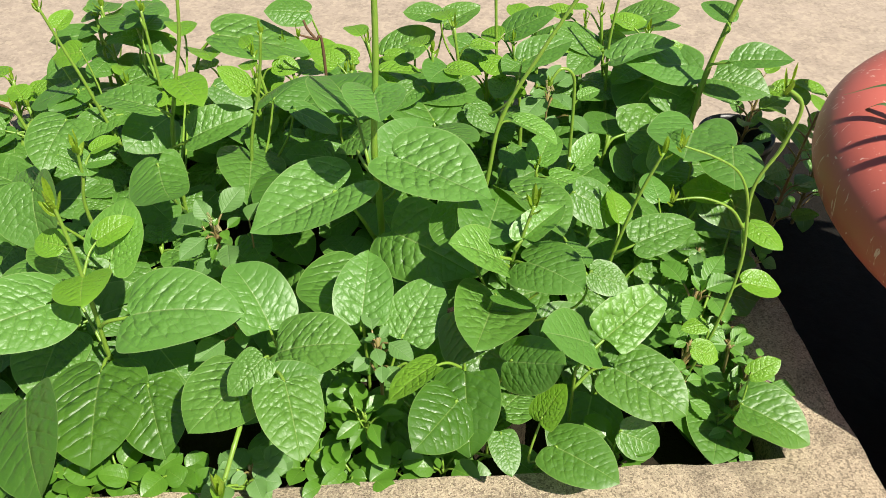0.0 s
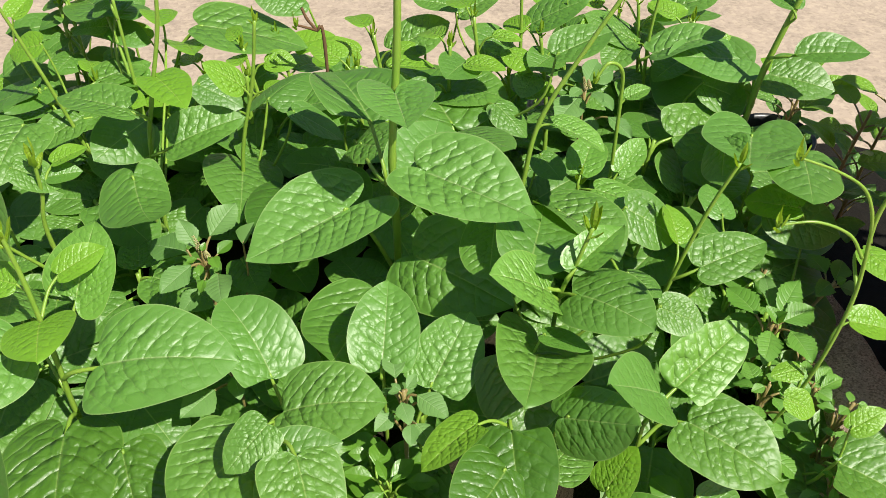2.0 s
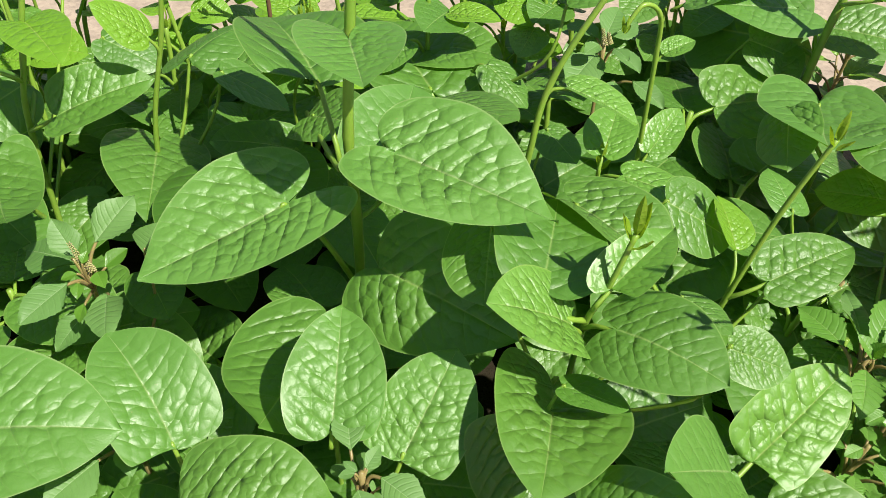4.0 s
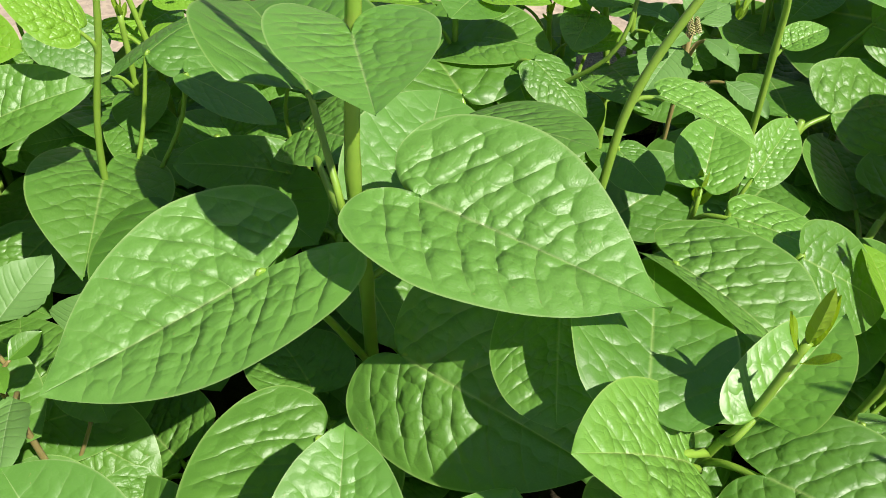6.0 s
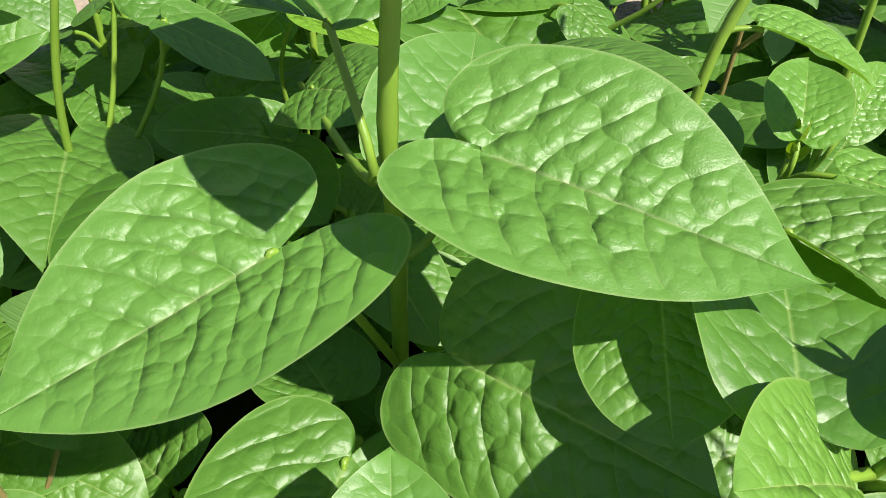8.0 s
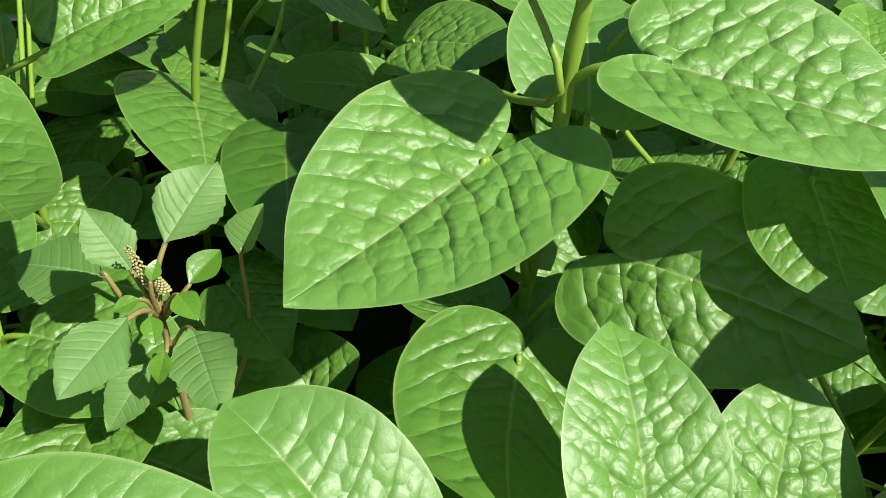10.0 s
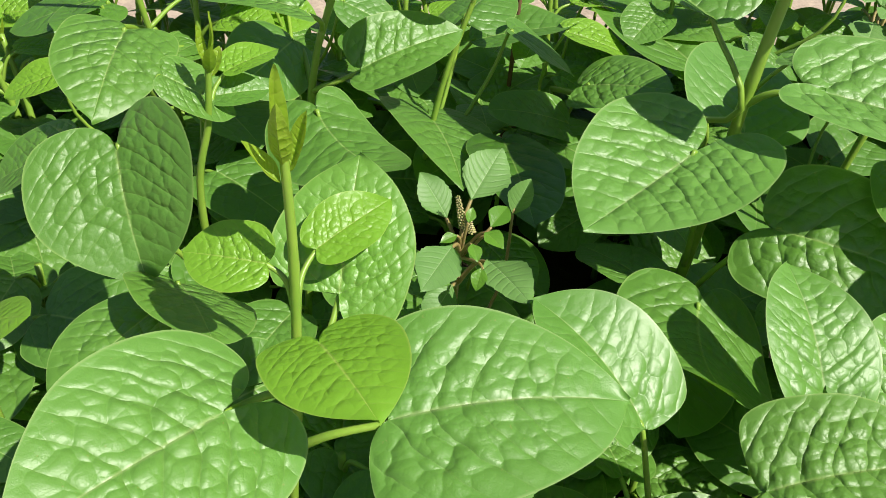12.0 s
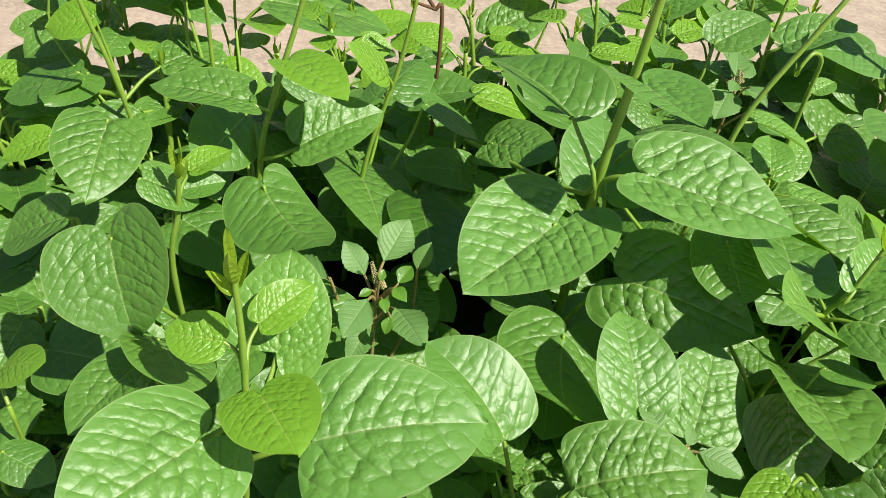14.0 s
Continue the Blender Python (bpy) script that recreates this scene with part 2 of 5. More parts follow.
def spline(points, steps=8):
    """Catmull-Rom through the points."""
    pts = [Vector(p) for p in points]
    if len(pts) == 2:
        return [pts[0].lerp(pts[1], i / steps) for i in range(steps + 1)]
    ext = [2 * pts[0] - pts[1]] + pts + [2 * pts[-1] - pts[-2]]
    out = []
    for i in range(1, len(ext) - 2):
        p0, p1, p2, p3 = ext[i - 1:i + 3]
        for j in range(steps):
            t = j / steps
            out.append(0.5 * (2 * p1 + (p2 - p0) * t + (2 * p0 - 5 * p1 + 4 * p2 - p3) * t * t + (3 * p1 - p0 - 3 * p2 + p3) * t ** 3))
    return out + [pts[-1]]


def tube(points, r0, r1, sides=8, knots=0.0):
    """A tapering round stalk along the points, with swollen nodes."""
    bm = bmesh.new()
    rings = []
    side = Vector((1, 0, 0))
    for i, p in enumerate(points):
        a = points[min(i + 1, len(points) - 1)] - points[max(i - 1, 0)]
        a.normalize()
        side = (side - a * side.dot(a)).normalized()
        up = a.cross(side)
        f = i / (len(points) - 1)
        r = r0 + (r1 - r0) * f
        r *= 1 + knots * max(0.0, math.cos(i * math.tau / 8)) ** 8
        rings.append([bm.verts.new(p + side * (r * math.cos(math.tau * q / sides)) + up * (r * math.sin(math.tau * q / sides))) for q in range(sides)])
    for a, b in zip(rings, rings[1:]):
        for q in range(sides):
            bm.faces.new((a[q], a[(q + 1) % sides], b[(q + 1) % sides], b[q]))
    bm.faces.new(rings[0][::-1]), bm.faces.new(rings[-1])
    return bm


OUTLINE = ((0, 0), (-0.06, 0.11), (-0.065, 0.24), (0.03, 0.39), (0.19, 0.475), (0.38, 0.5), (0.57, 0.468), (0.745, 0.365), (0.89, 0.205), (1, 0))
LEAN_OUTLINE = ((0, 0), (0.03, 0.11), (0.08, 0.24), (0.17, 0.38), (0.3, 0.47), (0.44, 0.5), (0.6, 0.44), (0.75, 0.30), (0.89, 0.14), (1, 0))

RHOMBIC = ((0, 0), (0.05, 0.06), (0.12, 0.18), (0.22, 0.34), (0.34, 0.46), (0.46, 0.5), (0.61, 0.445), (0.77, 0.31), (0.91, 0.145), (1, 0))


def cordate(d, full=1.0):
    """Half the outline of a heart-shaped leaf whose lobes reach d leaf lengths behind the stalk; full: how broad it stays towards the tip."""
    return ((0, 0), (-0.5 * d, 0.035), (-0.88 * d, 0.11), (-d, 0.22), (-0.8 * d, 0.35), (0.03 - 0.35 * d, 0.45), (0.17, 0.5), (0.38 + 0.02 * full, 0.485 + 0.01 * full), (0.58 + 0.02 * full, 0.415 + 0.023 * full), (0.76 + 0.02 * full, 0.29 + 0.032 * full), (0.9 + 0.012 * full, 0.135 + 0.03 * full), (1, 0))


def blade(base, tip, normal, width, fold=0.0, droop=0.0, heart=1.0, detail=22, wave=1.0, seed=0, lobes=None, teeth=0.0):
    """One leaf blade from its base to its tip, bent along and across, with furrows over the veins."""
    rng = random.Random(seed)
    base, tip = Vector(base), Vector(tip)
    ax = tip - base
    ln = ax.length
    ax.normalize()
    nrm = Vector(normal)
    nrm = (nrm - ax * nrm.dot(ax)).normalized()
    side = nrm.cross(ax)
    folds = fold if isinstance(fold, tuple) else (fold, fold)
    if lobes is None and heart > 1:
        lobes = (0.065 + 0.075 * (heart - 1),) * 2
    if lobes:
        halves = [cordate(d, lobes[2] if len(lobes) > 2 else 1.0) for d in lobes[:2]]
    else:
        halves = [RHOMBIC] * 2 if heart < 0 else [[(h * heart + l * (1 - heart), y) for (h, y), (l, _) in zip(OUTLINE, LEAN_OUTLINE)]] * 2
    edges = [spline([(x, y, 0) for x, y in half], max(2, detail // 9 + 1)) for half in halves]
    nu, nv = len(edges[0]), max(5, detail // 3)
    bm = bmesh.new()
    uv, rib, big = (bm.loops.layers.uv.new(q) for q in ("blade", "rib", "size"))
    p1, p2, p3, p4 = (rng.uniform(0, 6) for _ in range(4))
    data, grid = {}, []
    mx = -0.002
    for i in range(nu):
        s = i / (nu - 1)
        # side veins leave the midrib forwards; those of the lobes all start at its base
        mx = max(mx + 0.002, 0.5 * (edges[0][i].x + edges[1][i].x) - 0.22 * (edges[0][i].y + edges[1][i].y)) if i < nu - 1 else 1.0
        vein = (3.0 * min(1.0, s / 0.5) + 5.5 * mx) / 8.5
        row = []
        for j in range(-nv, nv + 1):
            v = abs(j) / nv
            sg = 1 if j >= 0 else -1
            e = edges[0 if sg > 0 else 1][i]
            x = mx + (e.x - mx) * (v ** 1.2)
            y = max(0.0, e.y) * v * sg
            wob = 1 + (0.03 * math.sin(5 * s + p1 * sg) + 0.012 * wave * math.sin(23 * s + p4 * sg)) * v - teeth * v ** 5 * ((11 * s + 0.3 * sg) % 1.0)
            yy = y * wob * width
            z = folds[0 if sg > 0 else 1] * (abs(y) / 0.5) ** 1.2
            z += droop * 4 * ln * x * (0.9 - x)
            z += wave * 0.018 * ln * math.sin(7 * s + p2 + 2.2 * sg) * v ** 2
            z += wave * 0.011 * ln * math.sin(13 * s + p3 * sg) * v ** 3
            # furrows over the lateral veins, blisters between
            if 0 < v < 1:
                z += 0.006 * ln * (abs(math.sin(math.pi * vein * 6.5)) - 0.5) * math.sin(math.pi * v) ** 0.7 * (1 - vein ** 3) * min(1.0, 2.2 * s * s)
            z -= 0.010 * ln * max(0.0, 1 - v * 7) * (1 - s)
            p = base + ax * (x * ln) + side * yy + nrm * z
            vert = bm.verts.new(p)
            data[vert] = ((x, y * width / ln), (vein, v))
            row.append(vert)
        grid.append(row)
    for i in range(nu - 1):
        for j in range(2 * nv):
            f = bm.faces.new((grid[i][j], grid[i + 1][j], grid[i + 1][j + 1], grid[i][j + 1]))
            for lp in f.loops:
                lp[uv].uv, lp[rib].uv = data[lp.vert]
                lp[big].uv = (ln, 1.0 if j >= nv else 0.0)
    bmesh.ops.remove_doubles(bm, verts=bm.verts, dist=1e-6)
    bm.normal_update()
    return bm


class Plant:
    """A climbing spinach plant: an Empty at its foot, stems, leaves on curved stalks."""

    def __init__(self, points, label, r=0.0048, tip=0.0022, name="spinach_plant", mat=None, group="spinach plants in the planter", category="plant"):
        self.root = tagged(new(name), label, category, group)
        self.root.location = points[0]
        self.foot = Vector(points[0])
        self.r, self.seed = r, 0
        self.mat = mat or STEM
        self.stems = []
        self.stem(points, r, tip)

    def local(self, p):
        return Vector(p) - self.foot

    def stem(self, points, r, tip):
        pts = spline([self.local(p) for p in points], 8)
        self.stems.append(pts)
        return part("stem", tube(pts, r, tip, 10, 0.12), self.mat, self.root)

    def nearest(self, p):
        best = None
        for pts in self.stems:
            for q in pts:
                d = (q - p).length + max(0.0, 3.0 * (q.z - p.z + 0.02))
                if best is None or d < best[0]:
                    best = (d, q)
        return best[1]

    def leaf(self, base, tip, normal, width, fold=0.0, droop=0.03, heart=1.0, mat=None, detail=22, stalk=True, label="", wave=1.0, lobes=None):
        self.seed += 1
        b, t = self.local(base), self.local(tip)
        seed = int(abs(b.x * 7919 + b.y * 104729 + b.z * 1299709) * 100) + self.seed
        lf = part("leaf", blade(b, t, normal, width, fold, droop, heart, detail + (16 if mat in (WEED, LUSH) else 0), wave, seed, lobes, 0.08 if mat is WEED else 0.16 if mat is LUSH else 0.0), mat or MATURE, self.root, label)
        if stalk:
            q = self.nearest(b)
            if (q - b).length > 0.05:        # a far leaf: its stalk runs low, under the others
                q = self.nearest(b - Vector((0, 0, 0.10)))
            ax = (t - b).normalized()
            ln = (t - b).length
            r = 0.0009 + 0.011 * ln
            under = Vector(normal) * (r + 0.03 * ln)
            bend = q.lerp(b - ax * ln * 0.18 - under, 0.75)
            if (q - b).length > 0.05:
                bend = b - ax * ln * 0.25 - Vector((0, 0, 0.05))
            pts = [q, bend, b - under * 0.6, b + ax * ln * 0.06 - Vector(normal) * r * 1.3]
            part("leaf_stalk", tube(spline(pts, 5), r * 1.15, r * 0.6, 7), self.mat, lf)
        return lf

    def spike(self, at, size):
        """A short upright head of small dry seeds."""
        bm = bmesh.new()
        for i in range(90):
            f = i / 89
            a = i * 2.4
            r = 0.0024 * (1 - 0.6 * f)
            c = self.local(at) + Vector((-0.25 * size * f, 0.0, size * f)) + Vector((r * math.cos(a), r * math.sin(a), 0))
            bmesh.ops.create_icosphere(bm, subdivisions=1, radius=0.0008 * (1 - 0.4 * f), matrix=Matrix.Translation(c))
        part("seed_spike", bm, SEED, self.root, "pale olive seed spike")

    def bud(self, at, size=0.02, n=4):
        """A shoot tip: slender folded leaves pointing up round the growing point."""
        for i in range(n):
            a = i * 2.4 + at[0] * 50
            out = Vector((math.cos(a), math.sin(a), 0))
            b = Vector(at) + out * 0.0012 - Vector((0, 0, size * 0.12 * i))
            t = b + out * size * (0.08 + 0.11 * i) + Vector((0, 0, size * (1.0 - 0.17 * i)))
            self.leaf(b, t, Vector((0, 0, 0.25)) - out, size * (0.22 + 0.03 * i), size * 0.07, -0.07, 0.1, BUD, 14, False)


# ---- ground ----
bm = bmesh.new()
bmesh.ops.create_grid(bm, x_segments=60, y_segments=60, size=15)
for v in bm.verts:
    v.co.z = 0.004 * noise.noise(v.co * 0.8)
ground = tagged(part("ground", bm, FLOOR, None), "worn pale concrete yard floor with specks and stains", "ground", kind="structure")

# ---- concrete planter: four cast walls round a bed of soil ----
CORNER, U, V = Vector((0.327, 0.464, 0)), Vector((-0.9978, -0.0662, 0)), Vector((-0.0662, 0.9978, 0))
LONG, DEEP, THICK, RIM_Z = 0.92, 0.63, 0.074, 0.265


def bed(u, v, z):
    return CORNER + U * u + V * v + Vector((0, 0, z))


def cast_wall(which):
    """One of the four cast concrete walls of the box, with worn, slightly wavy edges."""
    bm = bmesh.new()
    us = [-THICK + THICK * q / 5 for q in range(5)] + [LONG * q / 50 for q in range(51)] + [LONG + THICK * q / 5 for q in range(1, 6)]
    vs = [-THICK + THICK * q / 5 for q in range(5)] + [DEEP * q / 34 for q in range(35)] + [DEEP + THICK * q / 5 for q in range(1, 6)]
    hole = [[5 <= i < 55 and 5 <= j < 39 for j in range(len(vs) - 1)] for i in range(len(us) - 1)]
    top = {}
    for i, u in enumerate(us):
        for j, v in enumerate(vs):
            if 5 < i < 55 and 5 < j < 39:
                continue
            inner = 5 <= i <= 55 and 5 <= j <= 39
            outer = i in (0, len(us) - 1) or j in (0, len(vs) - 1)
            p = bed(u, v, RIM_Z)
            w = Vector((noise.noise(p * 31), noise.noise(p * 29 + Vector((5, 0, 0))), 0)) * 0.004
            top[i, j] = bm.verts.new(p + w + Vector((0, 0, 0.0035 * noise.noise(p * 17) + 0.0015 * noise.noise(p * 70) - (0.003 if inner or outer else 0))))
    for i in range(len(us) - 1):
        for j in range(len(vs) - 1):
            if not hole[i][j]:
                bm.faces.new((top[i, j], top[i, j + 1], top[i + 1, j + 1], top[i + 1, j]))
    rim = [e for e in bm.edges if len(e.link_faces) == 1]
    edge, low = {}, {}
    for e in rim:
        for q in e.verts:
            if q not in low:
                edge[q], low[q] = bm.verts.new(q.co), bm.verts.new((q.co.x, q.co.y, 0.0))
    for e in rim:
        a, c = e.verts
        bm.faces.new((edge[a], edge[c], low[c], low[a]))
    bmesh.ops.recalc_face_normals(bm, faces=bm.faces)
    others = []
    for f in bm.faces:
        c = f.calc_center_median() - CORNER
        u, v = c.dot(U), c.dot(V)
        wall = "front" if v < 0.008 else "back" if v > DEEP - 0.008 else "right" if u < LONG / 2 else "left"
        if wall != which:
            others.append(f)
    bmesh.ops.delete(bm, geom=others, context="FACES")
    return bm


planter = tagged(new("planter"), "rough cast concrete planter box filled with dark soil", "planter")
for which in ("front", "right", "back", "left"):
    part("wall", cast_wall(which), RIM, planter)
bm = bmesh.new()
grid = [[bm.verts.new(bed(LONG * i / 60, DEEP * j / 44, 0.205) + Vector((0, 0, 0.014 * noise.noise(Vector((i * 0.3, j * 0.3, 0))) + 0.006 * noise.noise(Vector((i * 1.1, j * 1.1, 3)))))) for j in range(45)] for i in range(61)]
for i in range(60):
    for j in range(44):
        bm.faces.new((grid[i][j], grid[i][j + 1], grid[i + 1][j + 1], grid[i + 1][j]))
tagged(part("soil", bm, SOIL, None), "dark crumbly potting soil in the planter", "soil", kind="stuff")

# ---- the spinach plants ----
p = Plant([(-0.072, 0.745, 0.200), (-0.071, 0.735, 0.360), (-0.073, 0.730, 0.435), (-0.066, 0.730, 0.543), (-0.064, 0.730, 0.610), (-0.062, 0.735, 0.660)], "tall climbing spinach with thick green stem and large quilted leaves", 0.0041, 0.0027)
p.leaf((-0.043, 0.705, 0.439), (0.051, 0.644, 0.432), (0.025, -0.076, 0.997), 0.094, fold=(0.016, 0.005), droop=0.01, lobes=(0.20, 0.21, -0.89), mat=PALE, detail=40)
p.leaf((-0.112, 0.699, 0.405), (-0.194, 0.638, 0.396), (-0.094, -0.017, 0.995), 0.100, fold=(0.005, 0.018), droop=-0.01, lobes=(0.37, 0.28, -0.25), mat=PALE, detail=40)
p.leaf((-0.068, 0.714, 0.511), (-0.057, 0.646, 0.519), (-0.137, 0.083, 0.987), 0.062, fold=(0.005, 0.014), droop=-0.00, lobes=(0.20, 0.38, -0.34), mat=PALE)
p.leaf((-0.048, 0.758, 0.382), (-0.029, 0.842, 0.408), (0.032, -0.294, 0.955), 0.086, fold=(0.010, 0.003), droop=0.02, lobes=(-0.00, 0.07, 0.94), mat=PALE, detail=40)
p.leaf((-0.054, 0.688, 0.357), (0.032, 0.624, 0.354), (-0.294, -0.440, 0.849), 0.088, fold=(0.010, -0.002), droop=0.08, lobes=(0.10, 0.17, 0.35), detail=40)
p.leaf((-0.093, 0.676, 0.311), (-0.125, 0.574, 0.335), (0.447, 0.068, 0.892), 0.101, fold=(-0.001, -0.012), droop=-0.09, lobes=(0.18, 0.16, 0.43), detail=40)
p = Plant([(-0.250, 0.860, 0.200), (-0.236, 0.845, 0.356), (-0.213, 0.845, 0.450), (-0.202, 0.845, 0.515)], "young climbing spinach with broad glossy green leaves in soil", 0.0024, 0.0016)
p.leaf((-0.240, 0.855, 0.343), (-0.228, 0.761, 0.340), (0.352, 0.020, 0.936), 0.085, fold=(0.008, 0.002), droop=0.05, lobes=(0.29, 0.29, -0.71), detail=40)
p.leaf((-0.182, 0.873, 0.401), (-0.130, 0.867, 0.368), (0.536, -0.044, 0.843), 0.048, fold=0.003)
p.leaf((-0.212, 0.898, 0.400), (-0.170, 0.953, 0.404), (-0.036, -0.031, 0.999), 0.056, fold=(-0.010, -0.009), droop=0.07, lobes=(0.28, 0.04, 0.81))
p.leaf((-0.222, 0.840, 0.448), (-0.255, 0.834, 0.477), (0.677, -0.259, 0.689), 0.036, fold=-0.002, mat=YOUNG)
p.bud((-0.202, 0.845, 0.515), 0.014)
p = Plant([(-0.335, 0.840, 0.200), (-0.324, 0.830, 0.374), (-0.311, 0.830, 0.436), (-0.289, 0.830, 0.513), (-0.279, 0.830, 0.575)], "young climbing spinach with broad glossy green leaves in soil", 0.0027, 0.0018)
p.leaf((-0.336, 0.865, 0.394), (-0.372, 0.803, 0.386), (0.465, -0.360, 0.809), 0.059, fold=-0.004)
p.leaf((-0.322, 0.768, 0.393), (-0.280, 0.678, 0.403), (0.334, 0.263, 0.905), 0.056, fold=(0.011, -0.026), droop=-0.09, lobes=(0.16, 0.17, 0.95), detail=40)
p.leaf((-0.332, 0.818, 0.436), (-0.404, 0.836, 0.440), (0.038, -0.066, 0.997), 0.052, fold=(0.004, 0.006), droop=0.04, lobes=(0.18, 0.06, 0.51), detail=40)
p.leaf((-0.299, 0.826, 0.466), (-0.260, 0.774, 0.463), (0.060, -0.007, 0.998), 0.044, fold=(0.005, 0.001), droop=0.04, lobes=(0.12, 0.14, 0.60), mat=YOUNG)
p.leaf((-0.359, 1.003, 0.420), (-0.398, 1.005, 0.431), (0.237, -0.353, 0.905), 0.032, fold=0.004, mat=YOUNG)
p.leaf((-0.341, 0.997, 0.456), (-0.325, 0.951, 0.460), (0.111, 0.122, 0.986), 0.040, fold=0.005, mat=YOUNG)
p.leaf((-0.293, 0.814, 0.398), (-0.224, 0.838, 0.416), (-0.132, -0.325, 0.936), 0.053, fold=(0.011, 0.004), droop=0.04, lobes=(0.06, 0.15, 0.57), detail=40)
p = Plant([(-0.336, 0.575, 0.200), (-0.338, 0.563, 0.291), (-0.334, 0.560, 0.367), (-0.333, 0.560, 0.441), (-0.335, 0.560, 0.493)], "climbing spinach shoot with bright young heart-shaped leaves", 0.0027, 0.0016)
p.leaf((-0.297, 0.552, 0.365), (-0.190, 0.556, 0.366), (-0.010, -0.128, 0.992), 0.094, fold=(0.007, -0.002), droop=0.08, lobes=(0.05, 0.09, 0.71), mat=PALE, detail=40)
p.leaf((-0.330, 0.524, 0.315), (-0.309, 0.421, 0.305), (-0.049, -0.107, 0.993), 0.093, fold=(-0.003, -0.000), droop=0.04, lobes=(0.13, 0.22, 0.73), detail=40, mat=OLD_SHADED)
p.leaf((-0.279, 0.506, 0.319), (-0.248, 0.437, 0.297), (-0.082, -0.344, 0.935), 0.064, fold=(-0.002, -0.001), droop=0.03, lobes=(0.07, 0.07, 0.83), detail=40, mat=OLD_SHADED)
p.leaf((-0.325, 0.545, 0.418), (-0.307, 0.497, 0.429), (-0.104, 0.183, 0.978), 0.052, fold=(0.003, -0.000), droop=0.04, lobes=(0.16, 0.18, 0.42), mat=YOUNG)
# sun glow through this leaf is put into its brighter fresh-leaf colour
p.leaf((-0.316, 0.587, 0.404), (-0.305, 0.634, 0.444), (-0.138, -0.622, 0.771), 0.061, fold=(-0.001, 0.003), droop=0.03, lobes=(-0.00, 0.25, 0.56), mat=FRESH)
p.leaf((-0.359, 0.532, 0.398), (-0.419, 0.475, 0.408), (0.328, -0.171, 0.929), 0.082, fold=(-0.001, 0.001), droop=0.03, lobes=(0.27, 0.27, -0.19), mat=PALE, detail=40)
p.leaf((-0.343, 0.565, 0.439), (-0.374, 0.576, 0.437), (-0.202, -0.444, 0.873), 0.029, fold=0.003, mat=YOUNG)
p.leaf((-0.325, 0.591, 0.425), (-0.293, 0.612, 0.435), (-0.027, -0.404, 0.915), 0.028, fold=0.002, mat=YOUNG)
p.leaf((-0.396, 0.612, 0.377), (-0.432, 0.567, 0.368), (-0.173, -0.039, 0.984), 0.046, fold=0.004)
p.bud((-0.335, 0.560, 0.488), 0.030)
p = Plant([(-0.375, 0.720, 0.200), (-0.384, 0.700, 0.366), (-0.376, 0.700, 0.422), (-0.373, 0.700, 0.455)], "young climbing spinach with broad glossy green leaves in soil", 0.0022, 0.0016)
p.leaf((-0.413, 0.665, 0.429), (-0.400, 0.623, 0.382), (-0.242, -0.753, 0.612), 0.080, fold=(0.014, 0.012), droop=0.06, lobes=(0.28, 0.19, 0.51))
p.leaf((-0.396, 0.706, 0.445), (-0.363, 0.711, 0.420), (0.594, -0.297, 0.747), 0.035, fold=0.001)
p.leaf((-0.368, 0.720, 0.440), (-0.341, 0.736, 0.446), (-0.114, -0.156, 0.981), 0.024, fold=0.003, mat=YOUNG)
p.leaf((-0.387, 0.628, 0.379), (-0.365, 0.568, 0.398), (0.364, 0.411, 0.836), 0.057)
p.leaf((-0.374, 0.713, 0.430), (-0.346, 0.723, 0.429), (0.154, -0.349, 0.924), 0.022, fold=0.003)
p.bud((-0.373, 0.700, 0.455), 0.024)
p = Plant([(0.030, 0.780, 0.200), (0.052, 0.775, 0.370), (0.065, 0.780, 0.445), (0.103, 0.785, 0.520), (0.135, 0.790, 0.575), (0.160, 0.790, 0.620)], "slanting green spinach vine with a long bare stem", 0.0027, 0.0018)
p.leaf((-0.016, 0.782, 0.427), (0.036, 0.729, 0.447), (-0.142, 0.230, 0.963), 0.067, fold=(-0.003, -0.000), droop=0.03, lobes=(0.18, 0.09, 0.76), detail=40)
p.leaf((0.077, 0.835, 0.370), (0.097, 0.799, 0.362), (-0.039, -0.249, 0.968), 0.034, fold=-0.002)
p.leaf((0.078, 0.716, 0.389), (0.125, 0.650, 0.383), (0.238, 0.072, 0.968), 0.074, fold=(0.017, 0.015), droop=0.05, lobes=(0.26, 0.17, 1.03), detail=40)
p.leaf((0.078, 0.784, 0.439), (0.127, 0.766, 0.420), (0.359, 0.007, 0.933), 0.043, fold=0.006, mat=FRESH)
p = Plant([(0.160, 0.830, 0.200), (0.153, 0.825, 0.345), (0.150, 0.825, 0.439), (0.145, 0.820, 0.475), (0.130, 0.815, 0.485), (0.118, 0.810, 0.470)], "young climbing spinach with broad glossy green leaves in soil", 0.0022, 0.0016)
p.leaf((0.159, 0.819, 0.358), (0.190, 0.853, 0.378), (0.093, -0.563, 0.821), 0.030, fold=0.005, mat=FRESH)
p.leaf((0.155, 0.827, 0.441), (0.181, 0.836, 0.448), (-0.188, -0.237, 0.953), 0.021, fold=0.003, heart=0.30, mat=FRESH)
p.bud((0.118, 0.810, 0.470), 0.012)
p = Plant([(0.080, 1.030, 0.200), (0.074, 1.020, 0.372), (0.069, 1.020, 0.477), (0.066, 1.020, 0.560)], "young climbing spinach with broad glossy green leaves in soil", 0.0024, 0.0016)
